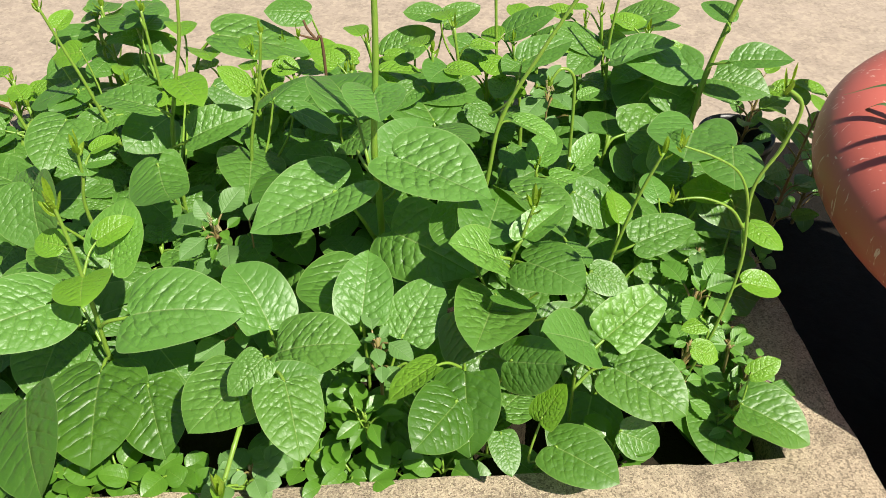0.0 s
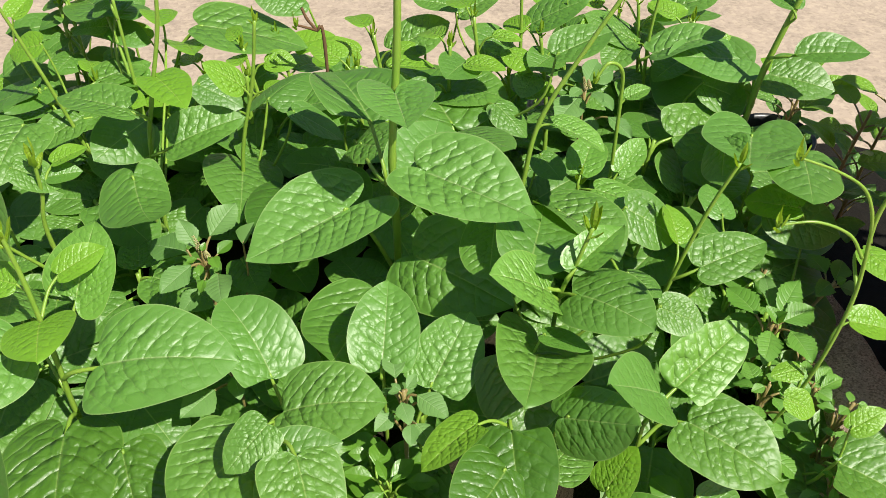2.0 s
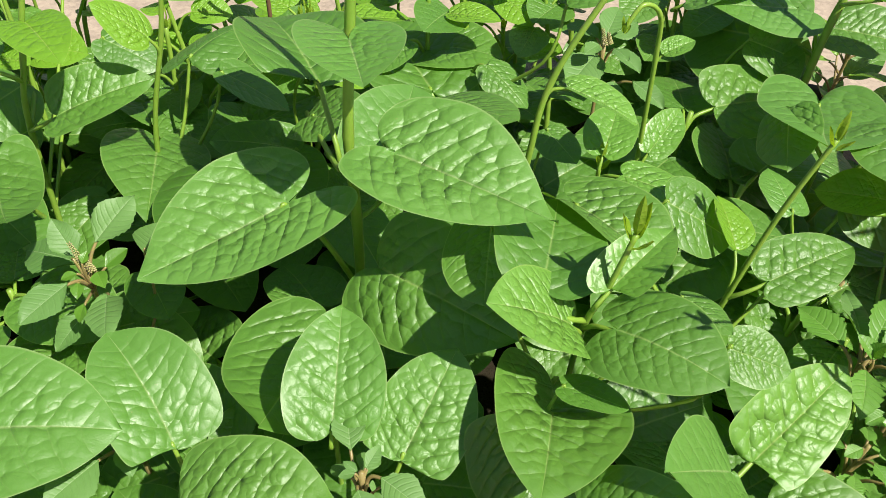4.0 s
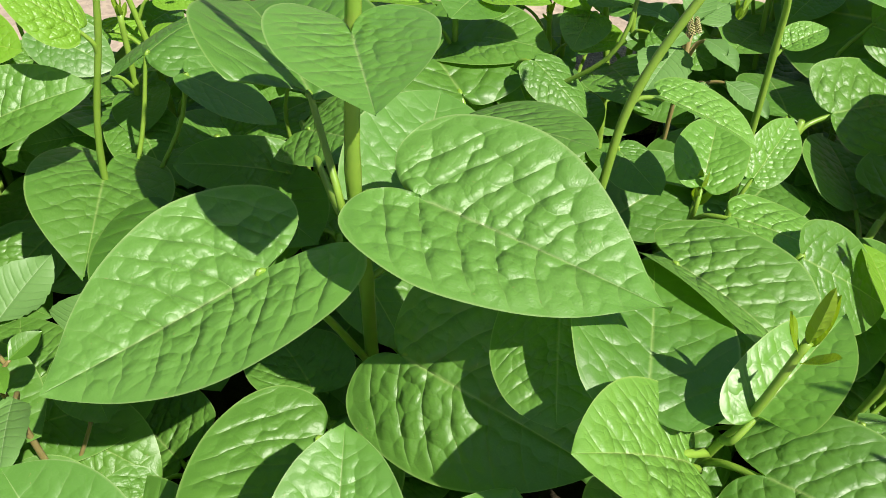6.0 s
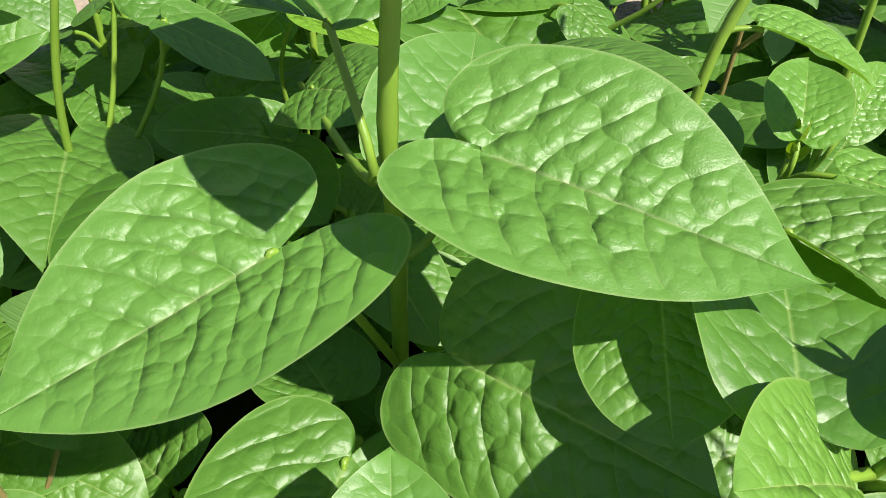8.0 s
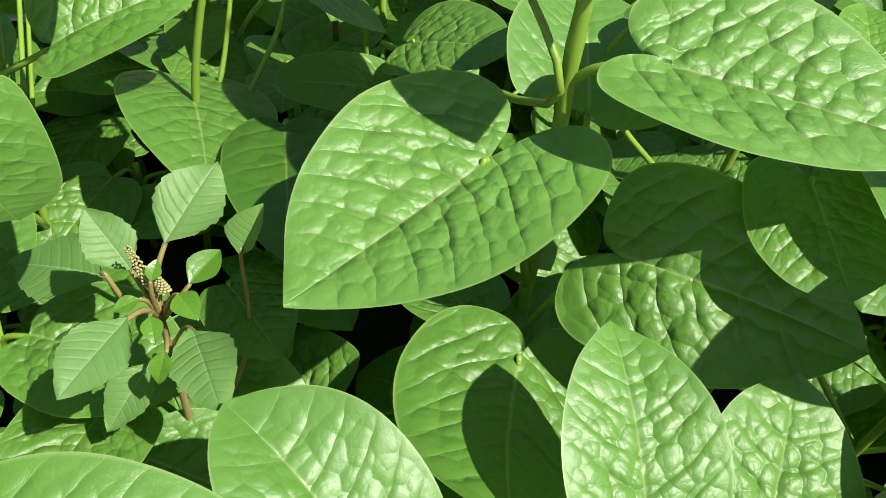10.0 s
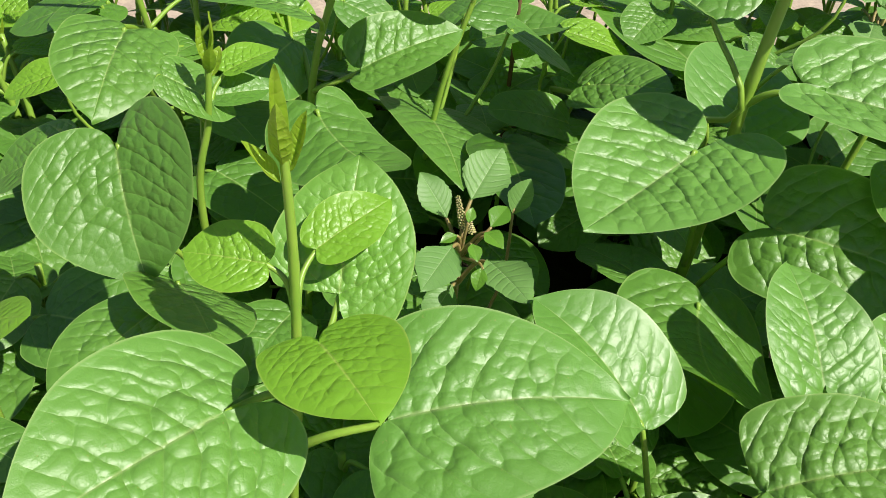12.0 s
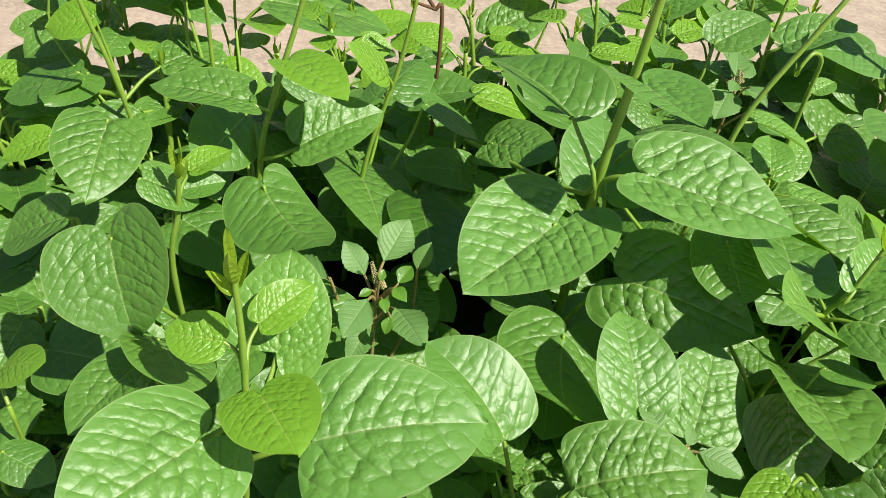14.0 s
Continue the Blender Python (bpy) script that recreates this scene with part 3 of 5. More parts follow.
p.leaf((-0.004, 1.078, 0.427), (-0.056, 1.083, 0.433), (0.093, -0.300, 0.949), 0.043, fold=0.005)
p.leaf((0.060, 1.027, 0.398), (0.005, 1.037, 0.418), (0.279, -0.275, 0.920), 0.048)
p.leaf((0.059, 1.014, 0.401), (0.082, 0.975, 0.390), (0.072, -0.208, 0.975), 0.037, fold=-0.002, mat=YOUNG)
p.leaf((0.084, 1.028, 0.427), (0.150, 1.031, 0.457), (-0.398, -0.237, 0.886), 0.059, fold=0.002)
p.leaf((0.122, 1.061, 0.384), (0.178, 1.059, 0.424), (0.100, -0.200, 0.950), 0.052)
p = Plant([(0.305, 0.930, 0.200), (0.321, 0.920, 0.338), (0.329, 0.920, 0.425), (0.349, 0.920, 0.520), (0.360, 0.920, 0.560)], "thick-stemmed climbing spinach with broad leaves beside the red pot", 0.0041, 0.0027)
p.leaf((0.275, 0.947, 0.391), (0.341, 0.944, 0.365), (0.241, -0.694, 0.679), 0.060, fold=0.007)
p.leaf((0.319, 0.965, 0.413), (0.229, 0.952, 0.424), (0.145, -0.152, 0.978), 0.082, fold=(0.001, 0.001), droop=-0.00, lobes=(0.18, -0.02, 0.52), mat=PALE, detail=40)
p.leaf((0.340, 0.887, 0.458), (0.413, 0.874, 0.466), (-0.145, -0.230, 0.962), 0.045, fold=0.007, heart=0.20)
p.leaf((0.347, 0.945, 0.404), (0.414, 0.916, 0.399), (-0.115, -0.416, 0.902), 0.062, fold=(0.004, 0.003), droop=0.04, lobes=(-0.01, 0.15, 0.86), detail=40)
p.leaf((0.320, 0.954, 0.385), (0.230, 1.009, 0.378), (-0.508, -0.139, 0.850), 0.142, fold=(-0.002, 0.000), droop=0.01, lobes=(0.15, 0.07, 0.86), detail=40)
p.leaf((0.306, 0.856, 0.381), (0.268, 0.759, 0.401), (0.145, 0.148, 0.978), 0.103, fold=(0.013, 0.007), droop=-0.03, lobes=(0.31, 0.27, 0.86), mat=PALE, detail=40)
p.leaf((0.340, 0.917, 0.494), (0.321, 0.962, 0.500), (0.002, -0.122, 0.993), 0.040, fold=0.005)
p = Plant([(0.235, 1.000, 0.200), (0.229, 1.000, 0.293), (0.220, 1.000, 0.407), (0.223, 1.000, 0.471), (0.230, 1.000, 0.530)], "young climbing spinach with broad glossy green leaves in soil", 0.0024, 0.0016)
p.leaf((0.220, 0.977, 0.414), (0.301, 0.981, 0.437), (-0.276, -0.006, 0.961), 0.066, fold=0.008, mat=PALE)
p.leaf((0.218, 1.042, 0.397), (0.151, 1.052, 0.428), (0.370, -0.270, 0.889), 0.061, fold=-0.001)
p = Plant([(0.235, 0.560, 0.200), (0.249, 0.530, 0.355), (0.257, 0.530, 0.447), (0.248, 0.530, 0.525), (0.261, 0.530, 0.568), (0.266, 0.530, 0.603), (0.251, 0.530, 0.619)], "thin twining spinach shoot leaning over the planter rim", 0.0013, 0.0016)
p.stem([(0.251, 0.530, 0.501), (0.243, 0.530, 0.527), (0.231, 0.530, 0.546), (0.210, 0.530, 0.559), (0.184, 0.530, 0.569)], 0.0013, 0.0008)
p.bud((0.184, 0.530, 0.569), 0.016)
p.stem([(0.250, 0.530, 0.488), (0.235, 0.530, 0.508), (0.210, 0.530, 0.519), (0.186, 0.530, 0.517)], 0.0013, 0.0008)
p.bud((0.186, 0.530, 0.517), 0.016)
p.leaf((0.265, 0.553, 0.476), (0.286, 0.524, 0.469), (0.121, -0.155, 0.981), 0.028, fold=-0.002, mat=YOUNG)
p.leaf((0.267, 0.536, 0.421), (0.303, 0.534, 0.413), (0.213, -0.244, 0.946), 0.029, fold=0.004, mat=YOUNG)
p.leaf((0.289, 0.511, 0.326), (0.319, 0.521, 0.337), (-0.200, -0.358, 0.912), 0.022, mat=YOUNG)
p.leaf((0.230, 0.517, 0.357), (0.256, 0.513, 0.346), (0.250, -0.517, 0.819), 0.024, fold=0.003, mat=YOUNG)
p.leaf((0.323, 0.746, 0.365), (0.278, 0.773, 0.355), (-0.339, -0.244, 0.908), 0.044, fold=0.005, mat=YOUNG)
p.leaf((0.245, 0.536, 0.369), (0.221, 0.531, 0.367), (-0.078, -0.218, 0.973), 0.018, fold=-0.001, mat=YOUNG)
p.leaf((0.284, 0.502, 0.296), (0.341, 0.462, 0.287), (0.087, -0.113, 0.990), 0.064, fold=(0.008, 0.006), droop=0.06, lobes=(0.08, -0.03, 1.06), detail=40)
p.bud((0.251, 0.530, 0.619), 0.020)
p = Plant([(0.170, 0.690, 0.200), (0.186, 0.680, 0.332), (0.202, 0.680, 0.409), (0.219, 0.680, 0.464)], "young climbing spinach with broad glossy green leaves in soil", 0.0022, 0.0016)
p.leaf((0.142, 0.718, 0.388), (0.197, 0.717, 0.353), (0.433, -0.543, 0.719), 0.056)
p.leaf((0.193, 0.700, 0.359), (0.189, 0.743, 0.374), (0.414, -0.278, 0.867), 0.035, fold=0.005, heart=0.30, mat=YOUNG)
p.leaf((0.241, 0.729, 0.368), (0.235, 0.772, 0.377), (0.221, -0.153, 0.963), 0.037, fold=-0.001, mat=PALE)
p.leaf((0.210, 0.676, 0.352), (0.276, 0.701, 0.361), (-0.016, -0.316, 0.948), 0.050, fold=(0.003, 0.004), droop=0.04, lobes=(0.10, 0.14, 0.70))
p.bud((0.219, 0.680, 0.464), 0.022)
p = Plant([(-0.410, 0.930, 0.200), (-0.441, 0.908, 0.400), (-0.455, 0.905, 0.460), (-0.468, 0.900, 0.520)], "young climbing spinach with broad glossy green leaves in soil", 0.0022, 0.0016)
p.leaf((-0.481, 1.048, 0.416), (-0.533, 1.024, 0.418), (0.175, -0.301, 0.937), 0.047)
p.leaf((-0.495, 0.979, 0.457), (-0.484, 1.012, 0.467), (0.135, -0.337, 0.932), 0.028, fold=0.004, mat=YOUNG)
p.leaf((-0.460, 0.952, 0.438), (-0.502, 0.959, 0.424), (-0.351, -0.523, 0.776), 0.038, fold=0.001, mat=YOUNG)
p.leaf((-0.447, 0.996, 0.405), (-0.459, 0.953, 0.400), (0.206, -0.167, 0.964), 0.036, fold=-0.002)
p.leaf((-0.408, 0.944, 0.399), (-0.356, 0.981, 0.402), (0.065, -0.169, 0.984), 0.050, fold=0.002)
p.leaf((-0.471, 0.943, 0.363), (-0.513, 0.923, 0.363), (-0.002, 0.020, 1.000), 0.036)
p.leaf((-0.473, 0.959, 0.381), (-0.502, 0.907, 0.380), (0.089, -0.072, 0.993), 0.046, fold=-0.003)
p.leaf((-0.433, 0.814, 0.422), (-0.442, 0.739, 0.402), (0.139, -0.265, 0.954), 0.067, fold=(-0.001, -0.000), droop=0.07, lobes=(0.07, 0.11, 0.55), detail=40)
p.leaf((-0.479, 0.947, 0.388), (-0.545, 0.945, 0.363), (-0.348, -0.144, 0.927), 0.056, fold=0.001)
p.leaf((-0.500, 0.897, 0.354), (-0.539, 0.886, 0.339), (-0.242, -0.336, 0.910), 0.035, fold=0.002, mat=YOUNG)
p.bud((-0.468, 0.900, 0.520), 0.020)
p = Plant([(0.105, 0.790, 0.200), (0.109, 0.777, 0.380)], "young climbing spinach with broad glossy green leaves in soil", 0.0022, 0.0016)
p.leaf((0.120, 0.754, 0.384), (0.173, 0.728, 0.375), (0.142, -0.061, 0.988), 0.048, fold=0.001, mat=FRESH)
p.leaf((0.109, 0.775, 0.387), (0.128, 0.822, 0.400), (-0.039, -0.258, 0.965), 0.040, fold=0.005, mat=FRESH)
p.bud((0.109, 0.777, 0.380), 0.020)
p = Plant([(0.070, 0.640, 0.200), (0.068, 0.618, 0.360), (0.076, 0.610, 0.410), (0.086, 0.612, 0.450)], "young climbing spinach with broad glossy green leaves in soil", 0.0022, 0.0016)
p.leaf((0.119, 0.610, 0.404), (0.141, 0.581, 0.404), (0.023, 0.012, 1.000), 0.028, fold=-0.002)
p.leaf((0.140, 0.578, 0.396), (0.177, 0.572, 0.382), (0.194, -0.597, 0.778), 0.034, fold=0.001)
p.leaf((0.050, 0.575, 0.370), (0.086, 0.561, 0.366), (0.159, 0.112, 0.981), 0.029, fold=0.001)
p.leaf((0.077, 0.608, 0.413), (0.121, 0.646, 0.426), (-0.032, -0.273, 0.961), 0.035, fold=(0.006, 0.012), droop=0.04, lobes=(0.15, -0.01, 0.24), mat=FRESH)
p.leaf((0.041, 0.618, 0.404), (0.063, 0.702, 0.405), (0.120, -0.250, 0.950), 0.072, fold=0.006)
p.leaf((0.059, 0.607, 0.386), (0.006, 0.587, 0.426), (0.621, -0.047, 0.782), 0.059, fold=(0.004, 0.006), droop=0.05, lobes=(0.17, 0.09, 0.72), mat=FRESH)
p.leaf((0.082, 0.596, 0.393), (0.130, 0.549, 0.401), (-0.175, -0.011, 0.984), 0.069, fold=(0.004, -0.001), droop=0.07, lobes=(0.26, 0.15, 0.80))
p.leaf((0.052, 0.599, 0.339), (0.029, 0.504, 0.368), (0.363, 0.191, 0.912), 0.080, fold=(0.017, 0.006), droop=0.04, lobes=(0.24, 0.29, 0.76), detail=40)
p.leaf((0.032, 0.570, 0.346), (0.038, 0.529, 0.298), (0.119, -0.739, 0.663), 0.077, fold=(0.004, -0.000), droop=-0.05, lobes=(0.07, 0.11, 1.88), mat=OLD_SHADED, detail=40)
p.leaf((0.017, 0.679, 0.399), (0.009, 0.624, 0.386), (-0.315, -0.173, 0.933), 0.058, fold=(0.001, 0.001), droop=0.02, lobes=(0.18, 0.29, 1.86))
p.bud((0.086, 0.612, 0.450), 0.028)
p = Plant([(-0.150, 0.500, 0.200), (-0.155, 0.475, 0.360), (-0.157, 0.460, 0.390)], "young climbing spinach with broad glossy green leaves in soil", 0.0022, 0.0014)
p.leaf((-0.150, 0.505, 0.364), (-0.073, 0.500, 0.381), (-0.220, -0.094, 0.971), 0.072, fold=(0.004, 0.002), droop=0.08, lobes=(0.04, 0.13, 1.05), detail=40)
p.leaf((-0.170, 0.567, 0.329), (-0.216, 0.627, 0.365), (0.432, -0.202, 0.879), 0.062, fold=(0.003, 0.018), droop=0.09, lobes=(-0.02, 0.04, 1.94), mat=PALE, detail=40)
p.leaf((-0.169, 0.487, 0.359), (-0.211, 0.418, 0.361), (-0.016, 0.043, 0.999), 0.084, fold=(-0.002, 0.002), droop=0.03, lobes=(0.07, 0.02, 0.65), detail=40)
p.leaf((-0.152, 0.467, 0.398), (-0.179, 0.441, 0.380), (-0.076, -0.507, 0.859), 0.034, fold=(-0.001, -0.001), droop=0.03, lobes=(0.06, 0.06, 0.73))
p.leaf((-0.156, 0.448, 0.376), (-0.102, 0.465, 0.381), (0.001, -0.299, 0.954), 0.045, fold=(0.000, 0.001), droop=0.03, lobes=(0.04, 0.01, 0.84))
p.leaf((-0.130, 0.443, 0.395), (-0.110, 0.378, 0.377), (0.260, -0.178, 0.949), 0.056, fold=(-0.001, -0.000), droop=0.03, lobes=(0.07, 0.07, 0.64), detail=40)
p = Plant([(0.130, 0.530, 0.200), (0.125, 0.515, 0.330)], "young climbing spinach with broad glossy green leaves in soil", 0.0022, 0.0014)
p.leaf((0.153, 0.537, 0.348), (0.219, 0.584, 0.372), (-0.009, -0.442, 0.897), 0.050, fold=(0.010, 0.003), droop=0.04, lobes=(0.04, -0.01, 0.78), mat=FRESH, detail=40)
p.leaf((0.163, 0.520, 0.326), (0.223, 0.470, 0.318), (-0.013, -0.168, 0.986), 0.071, fold=(0.007, 0.003), droop=0.05, lobes=(0.06, 0.09, 1.52), detail=40)
p.leaf((0.138, 0.530, 0.350), (0.087, 0.503, 0.393), (0.672, -0.110, 0.732), 0.060, fold=(0.006, 0.003), droop=0.03, lobes=(0.08, 0.07, 0.73), mat=PALE, detail=40)
p.leaf((0.100, 0.450, 0.300), (0.152, 0.407, 0.306), (-0.147, -0.028, 0.989), 0.060, fold=(0.002, 0.001), droop=0.04, lobes=(0.19, 0.10, 0.47))
p.leaf((0.087, 0.462, 0.321), (0.110, 0.480, 0.350), (-0.691, -0.189, 0.697), 0.037, fold=(0.001, -0.001), droop=0.03, lobes=(0.09, 0.05, 0.85), mat=YOUNG)
p.leaf((0.168, 0.479, 0.282), (0.209, 0.479, 0.259), (0.374, -0.656, 0.655), 0.040, fold=0.005)
p = Plant([(0.020, 0.520, 0.200), (0.020, 0.515, 0.330)], "young climbing spinach with broad glossy green leaves in soil", 0.0022, 0.0014)
p.leaf((0.060, 0.510, 0.346), (0.106, 0.474, 0.382), (-0.698, -0.190, 0.690), 0.054, fold=(-0.005, -0.010), droop=-0.00, lobes=(0.22, 0.11, 1.24))
p.leaf((0.020, 0.504, 0.339), (0.024, 0.423, 0.318), (-0.219, -0.257, 0.941), 0.064, fold=(0.003, 0.001), droop=0.03, lobes=(-0.02, 0.08, 0.76), detail=40, mat=OLD_SHADED)
p.leaf((0.014, 0.470, 0.339), (-0.025, 0.412, 0.343), (0.387, -0.189, 0.902), 0.060, fold=(-0.001, -0.001), droop=0.03, lobes=(0.06, 0.06, 0.83), mat=OLD_SHADED)
p.leaf((-0.008, 0.500, 0.353), (-0.049, 0.467, 0.342), (-0.329, 0.097, 0.939), 0.041, fold=(0.004, 0.002), droop=0.04, lobes=(0.04, 0.13, 0.76), mat=YOUNG)
p.leaf((0.051, 0.449, 0.320), (0.060, 0.413, 0.306), (0.059, -0.360, 0.931), 0.028, fold=(-0.001, 0.001), droop=0.03, lobes=(0.07, 0.07, 0.87))
p.leaf((-0.041, 0.557, 0.327), (-0.006, 0.616, 0.357), (0.006, -0.461, 0.887), 0.061, fold=(-0.001, 0.006), droop=0.03, lobes=(0.03, 0.01, 1.00), mat=PALE, detail=40)
p = Plant([(0.022, 0.957, 0.200), (0.022, 0.947, 0.346)], "young climbing spinach with broad glossy green leaves in soil", 0.0022, 0.0014)
p.leaf((0.038, 0.929, 0.376), (0.071, 0.894, 0.353), (0.276, -0.321, 0.906), 0.042, fold=-0.003)
p.leaf((0.097, 0.910, 0.446), (0.159, 0.934, 0.462), (-0.126, -0.290, 0.949), 0.051, fold=0.006)
p.leaf((-0.024, 0.995, 0.358), (0.055, 0.957, 0.369), (-0.158, -0.041, 0.987), 0.078, fold=(0.004, 0.003), droop=0.07, lobes=(0.31, -0.01, 1.04), detail=40)
p.leaf((-0.011, 0.919, 0.356), (-0.065, 1.045, 0.367), (0.108, -0.043, 0.993), 0.110, fold=0.010, heart=1.30, detail=40)
p = Plant([(0.297, 0.819, 0.200), (0.297, 0.809, 0.359)], "young climbing spinach with broad glossy green leaves in soil", 0.0022, 0.0014)
p.leaf((0.270, 0.834, 0.391), (0.250, 0.772, 0.374), (-0.500, 0.200, 0.840), 0.052, fold=-0.003)
p.leaf((0.335, 0.799, 0.395), (0.315, 0.714, 0.394), (0.027, -0.013, 1.000), 0.074, fold=-0.004)
p.leaf((0.308, 0.763, 0.350), (0.378, 0.749, 0.326), (0.133, -0.632, 0.764), 0.061, fold=(-0.003, -0.003), droop=0.02, lobes=(0.06, 0.14, 0.70), detail=40)
p = Plant([(-0.344, 1.028, 0.200), (-0.344, 1.018, 0.371)], "young climbing spinach with broad glossy green leaves in soil", 0.0022, 0.0014)
p.leaf((-0.355, 0.954, 0.395), (-0.412, 0.942, 0.394), (0.017, -0.160, 0.987), 0.046, fold=0.006)
p.leaf((-0.299, 0.951, 0.390), (-0.249, 0.939, 0.367), (0.276, -0.446, 0.851), 0.045)
p.leaf((-0.314, 1.051, 0.415), (-0.187, 1.062, 0.380), (0.269, -0.031, 0.963), 0.113, fold=0.006, detail=40)
p.leaf((-0.335, 1.045, 0.396), (-0.306, 0.986, 0.410), (-0.036, 0.222, 0.974), 0.054, fold=0.007, mat=YOUNG)
p.leaf((-0.419, 1.040, 0.381), (-0.449, 1.028, 0.387), (0.339, -0.424, 0.840), 0.028, fold=-0.002)
p = Plant([(-0.081, 0.594, 0.200), (-0.081, 0.584, 0.338)], "young climbing spinach with broad glossy green leaves in soil", 0.0022, 0.0014)
p.leaf((-0.080, 0.569, 0.343), (-0.076, 0.638, 0.374), (0.098, -0.410, 0.907), 0.059, fold=(0.005, 0.008), droop=0.07, lobes=(0.10, 0.09, 0.64), mat=PALE, detail=40)
p = Plant([(-0.125, 0.940, 0.200), (-0.125, 0.930, 0.327)], "young climbing spinach with broad glossy green leaves in soil", 0.0022, 0.0014)
p.leaf((-0.091, 0.756, 0.457), (-0.136, 0.853, 0.460), (0.103, 0.023, 0.994), 0.086, fold=(0.015, 0.018), droop=0.06, lobes=(-0.08, 0.04, 0.50), detail=40)
p.leaf((-0.083, 0.996, 0.388), (-0.026, 1.005, 0.381), (0.107, 0.155, 0.982), 0.045, fold=0.005, mat=YOUNG)
p.leaf((-0.126, 0.870, 0.327), (-0.196, 0.854, 0.349), (0.333, -0.157, 0.930), 0.050, fold=(-0.001, 0.004), droop=0.05, lobes=(0.07, 0.06, 1.95), detail=40)
p.leaf((-0.122, 0.928, 0.378), (-0.066, 0.921, 0.361), (0.265, -0.141, 0.954), 0.047, fold=0.004, mat=YOUNG)
p.leaf((-0.116, 0.882, 0.354), (-0.067, 0.832, 0.376), (-0.409, 0.000, 0.912), 0.064, fold=(0.002, 0.001), droop=0.03, lobes=(0.15, 0.05, 0.86), detail=40)
p.leaf((-0.195, 0.948, 0.360), (-0.111, 0.938, 0.380), (-0.234, -0.021, 0.972), 0.069, fold=0.009, heart=0.30)
p = Plant([(-0.405, 1.085, 0.200), (-0.405, 1.075, 0.443)], "young climbing spinach with broad glossy green leaves in soil", 0.0022, 0.0014)
p.leaf((-0.414, 1.070, 0.453), (-0.414, 1.024, 0.439), (-0.113, -0.291, 0.950), 0.038)
p.leaf((-0.395, 1.061, 0.458), (-0.371, 1.042, 0.442), (0.355, -0.272, 0.895), 0.026, fold=-0.002)
p = Plant([(-0.527, 1.193, 0.200), (-0.527, 1.183, 0.319)], "young climbing spinach with broad glossy green leaves in soil", 0.0022, 0.0014)
p.leaf((-0.509, 1.178, 0.398), (-0.542, 1.168, 0.400), (0.119, -0.221, 0.968), 0.027, fold=-0.001)
p.leaf((-0.545, 1.169, 0.329), (-0.595, 1.167, 0.322), (-0.105, -0.446, 0.889), 0.041, fold=0.002)
p = Plant([(-0.160, 1.136, 0.200), (-0.160, 1.126, 0.332)], "young climbing spinach with broad glossy green leaves in soil", 0.0022, 0.0014)
p.leaf((-0.191, 1.106, 0.423), (-0.253, 1.095, 0.429), (0.163, -0.422, 0.892), 0.053, fold=-0.003)
p.leaf((-0.129, 1.126, 0.342), (-0.181, 1.120, 0.360), (0.346, -0.152, 0.926), 0.044, mat=YOUNG)
p = Plant([(-0.041, 1.094, 0.200), (-0.041, 1.084, 0.370)], "young climbing spinach with broad glossy green leaves in soil", 0.0022, 0.0014)
p.leaf((0.001, 1.094, 0.409), (0.054, 1.125, 0.424), (-0.085, -0.303, 0.949), 0.048, fold=0.006)
p.leaf((-0.083, 1.055, 0.380), (-0.011, 1.076, 0.408), (-0.215, -0.430, 0.877), 0.064, fold=0.002)
p = Plant([(0.270, 1.172, 0.200), (0.270, 1.162, 0.370)], "young climbing spinach with broad glossy green leaves in soil", 0.0022, 0.0014)
p.leaf((0.268, 1.161, 0.381), (0.352, 1.157, 0.407), (-0.300, -0.151, 0.942), 0.070, fold=0.003)
p.leaf((0.272, 1.143, 0.380), (0.353, 1.139, 0.388), (-0.098, 0.137, 0.986), 0.063)
p = Plant([(-0.483, 0.635, 0.200), (-0.483, 0.625, 0.327)], "young climbing spinach with broad glossy green leaves in soil", 0.0022, 0.0014)
p.leaf((-0.489, 0.648, 0.339), (-0.458, 0.634, 0.357), (0.100, -0.200, 0.950), 0.033, fold=-0.002, mat=YOUNG)
p.leaf((-0.476, 0.582, 0.337), (-0.445, 0.565, 0.329), (0.123, -0.253, 0.960), 0.028, fold=-0.002)
p = Plant([(-0.462, 0.779, 0.200), (-0.462, 0.769, 0.364)], "young climbing spinach with broad glossy green leaves in soil", 0.0022, 0.0014)
p.leaf((-0.462, 0.759, 0.374), (-0.513, 0.767, 0.344), (0.100, -0.200, 0.950), 0.052, fold=0.006)
# two dim leaves under others, part of that shade put into their colour
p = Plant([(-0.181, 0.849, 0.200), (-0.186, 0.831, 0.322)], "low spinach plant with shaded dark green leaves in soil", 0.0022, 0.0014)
p.leaf((-0.191, 0.819, 0.342), (-0.193, 0.711, 0.345), (0.100, -0.150, 0.980), 0.064, fold=0.003, mat=OLD_SHADED)
p.leaf((-0.221, 0.718, 0.329), (-0.199, 0.681, 0.318), (0.080, -0.300, 0.950), 0.040, fold=0.002, mat=OLD_SHADED)
p = Plant([(-0.244, 0.689, 0.200), (-0.244, 0.683, 0.366)], "amaranth weed with dull green leaves and an olive seed spike", 0.0022, 0.0014, "amaranth_weed", STEM_RED, "weeds in the planter", "weed")
p.leaf((-0.239, 0.695, 0.376), (-0.217, 0.724, 0.393), (-0.022, -0.477, 0.879), 0.029, fold=0.002, droop=0.03, heart=-0.50, mat=WEED, wave=1.8)
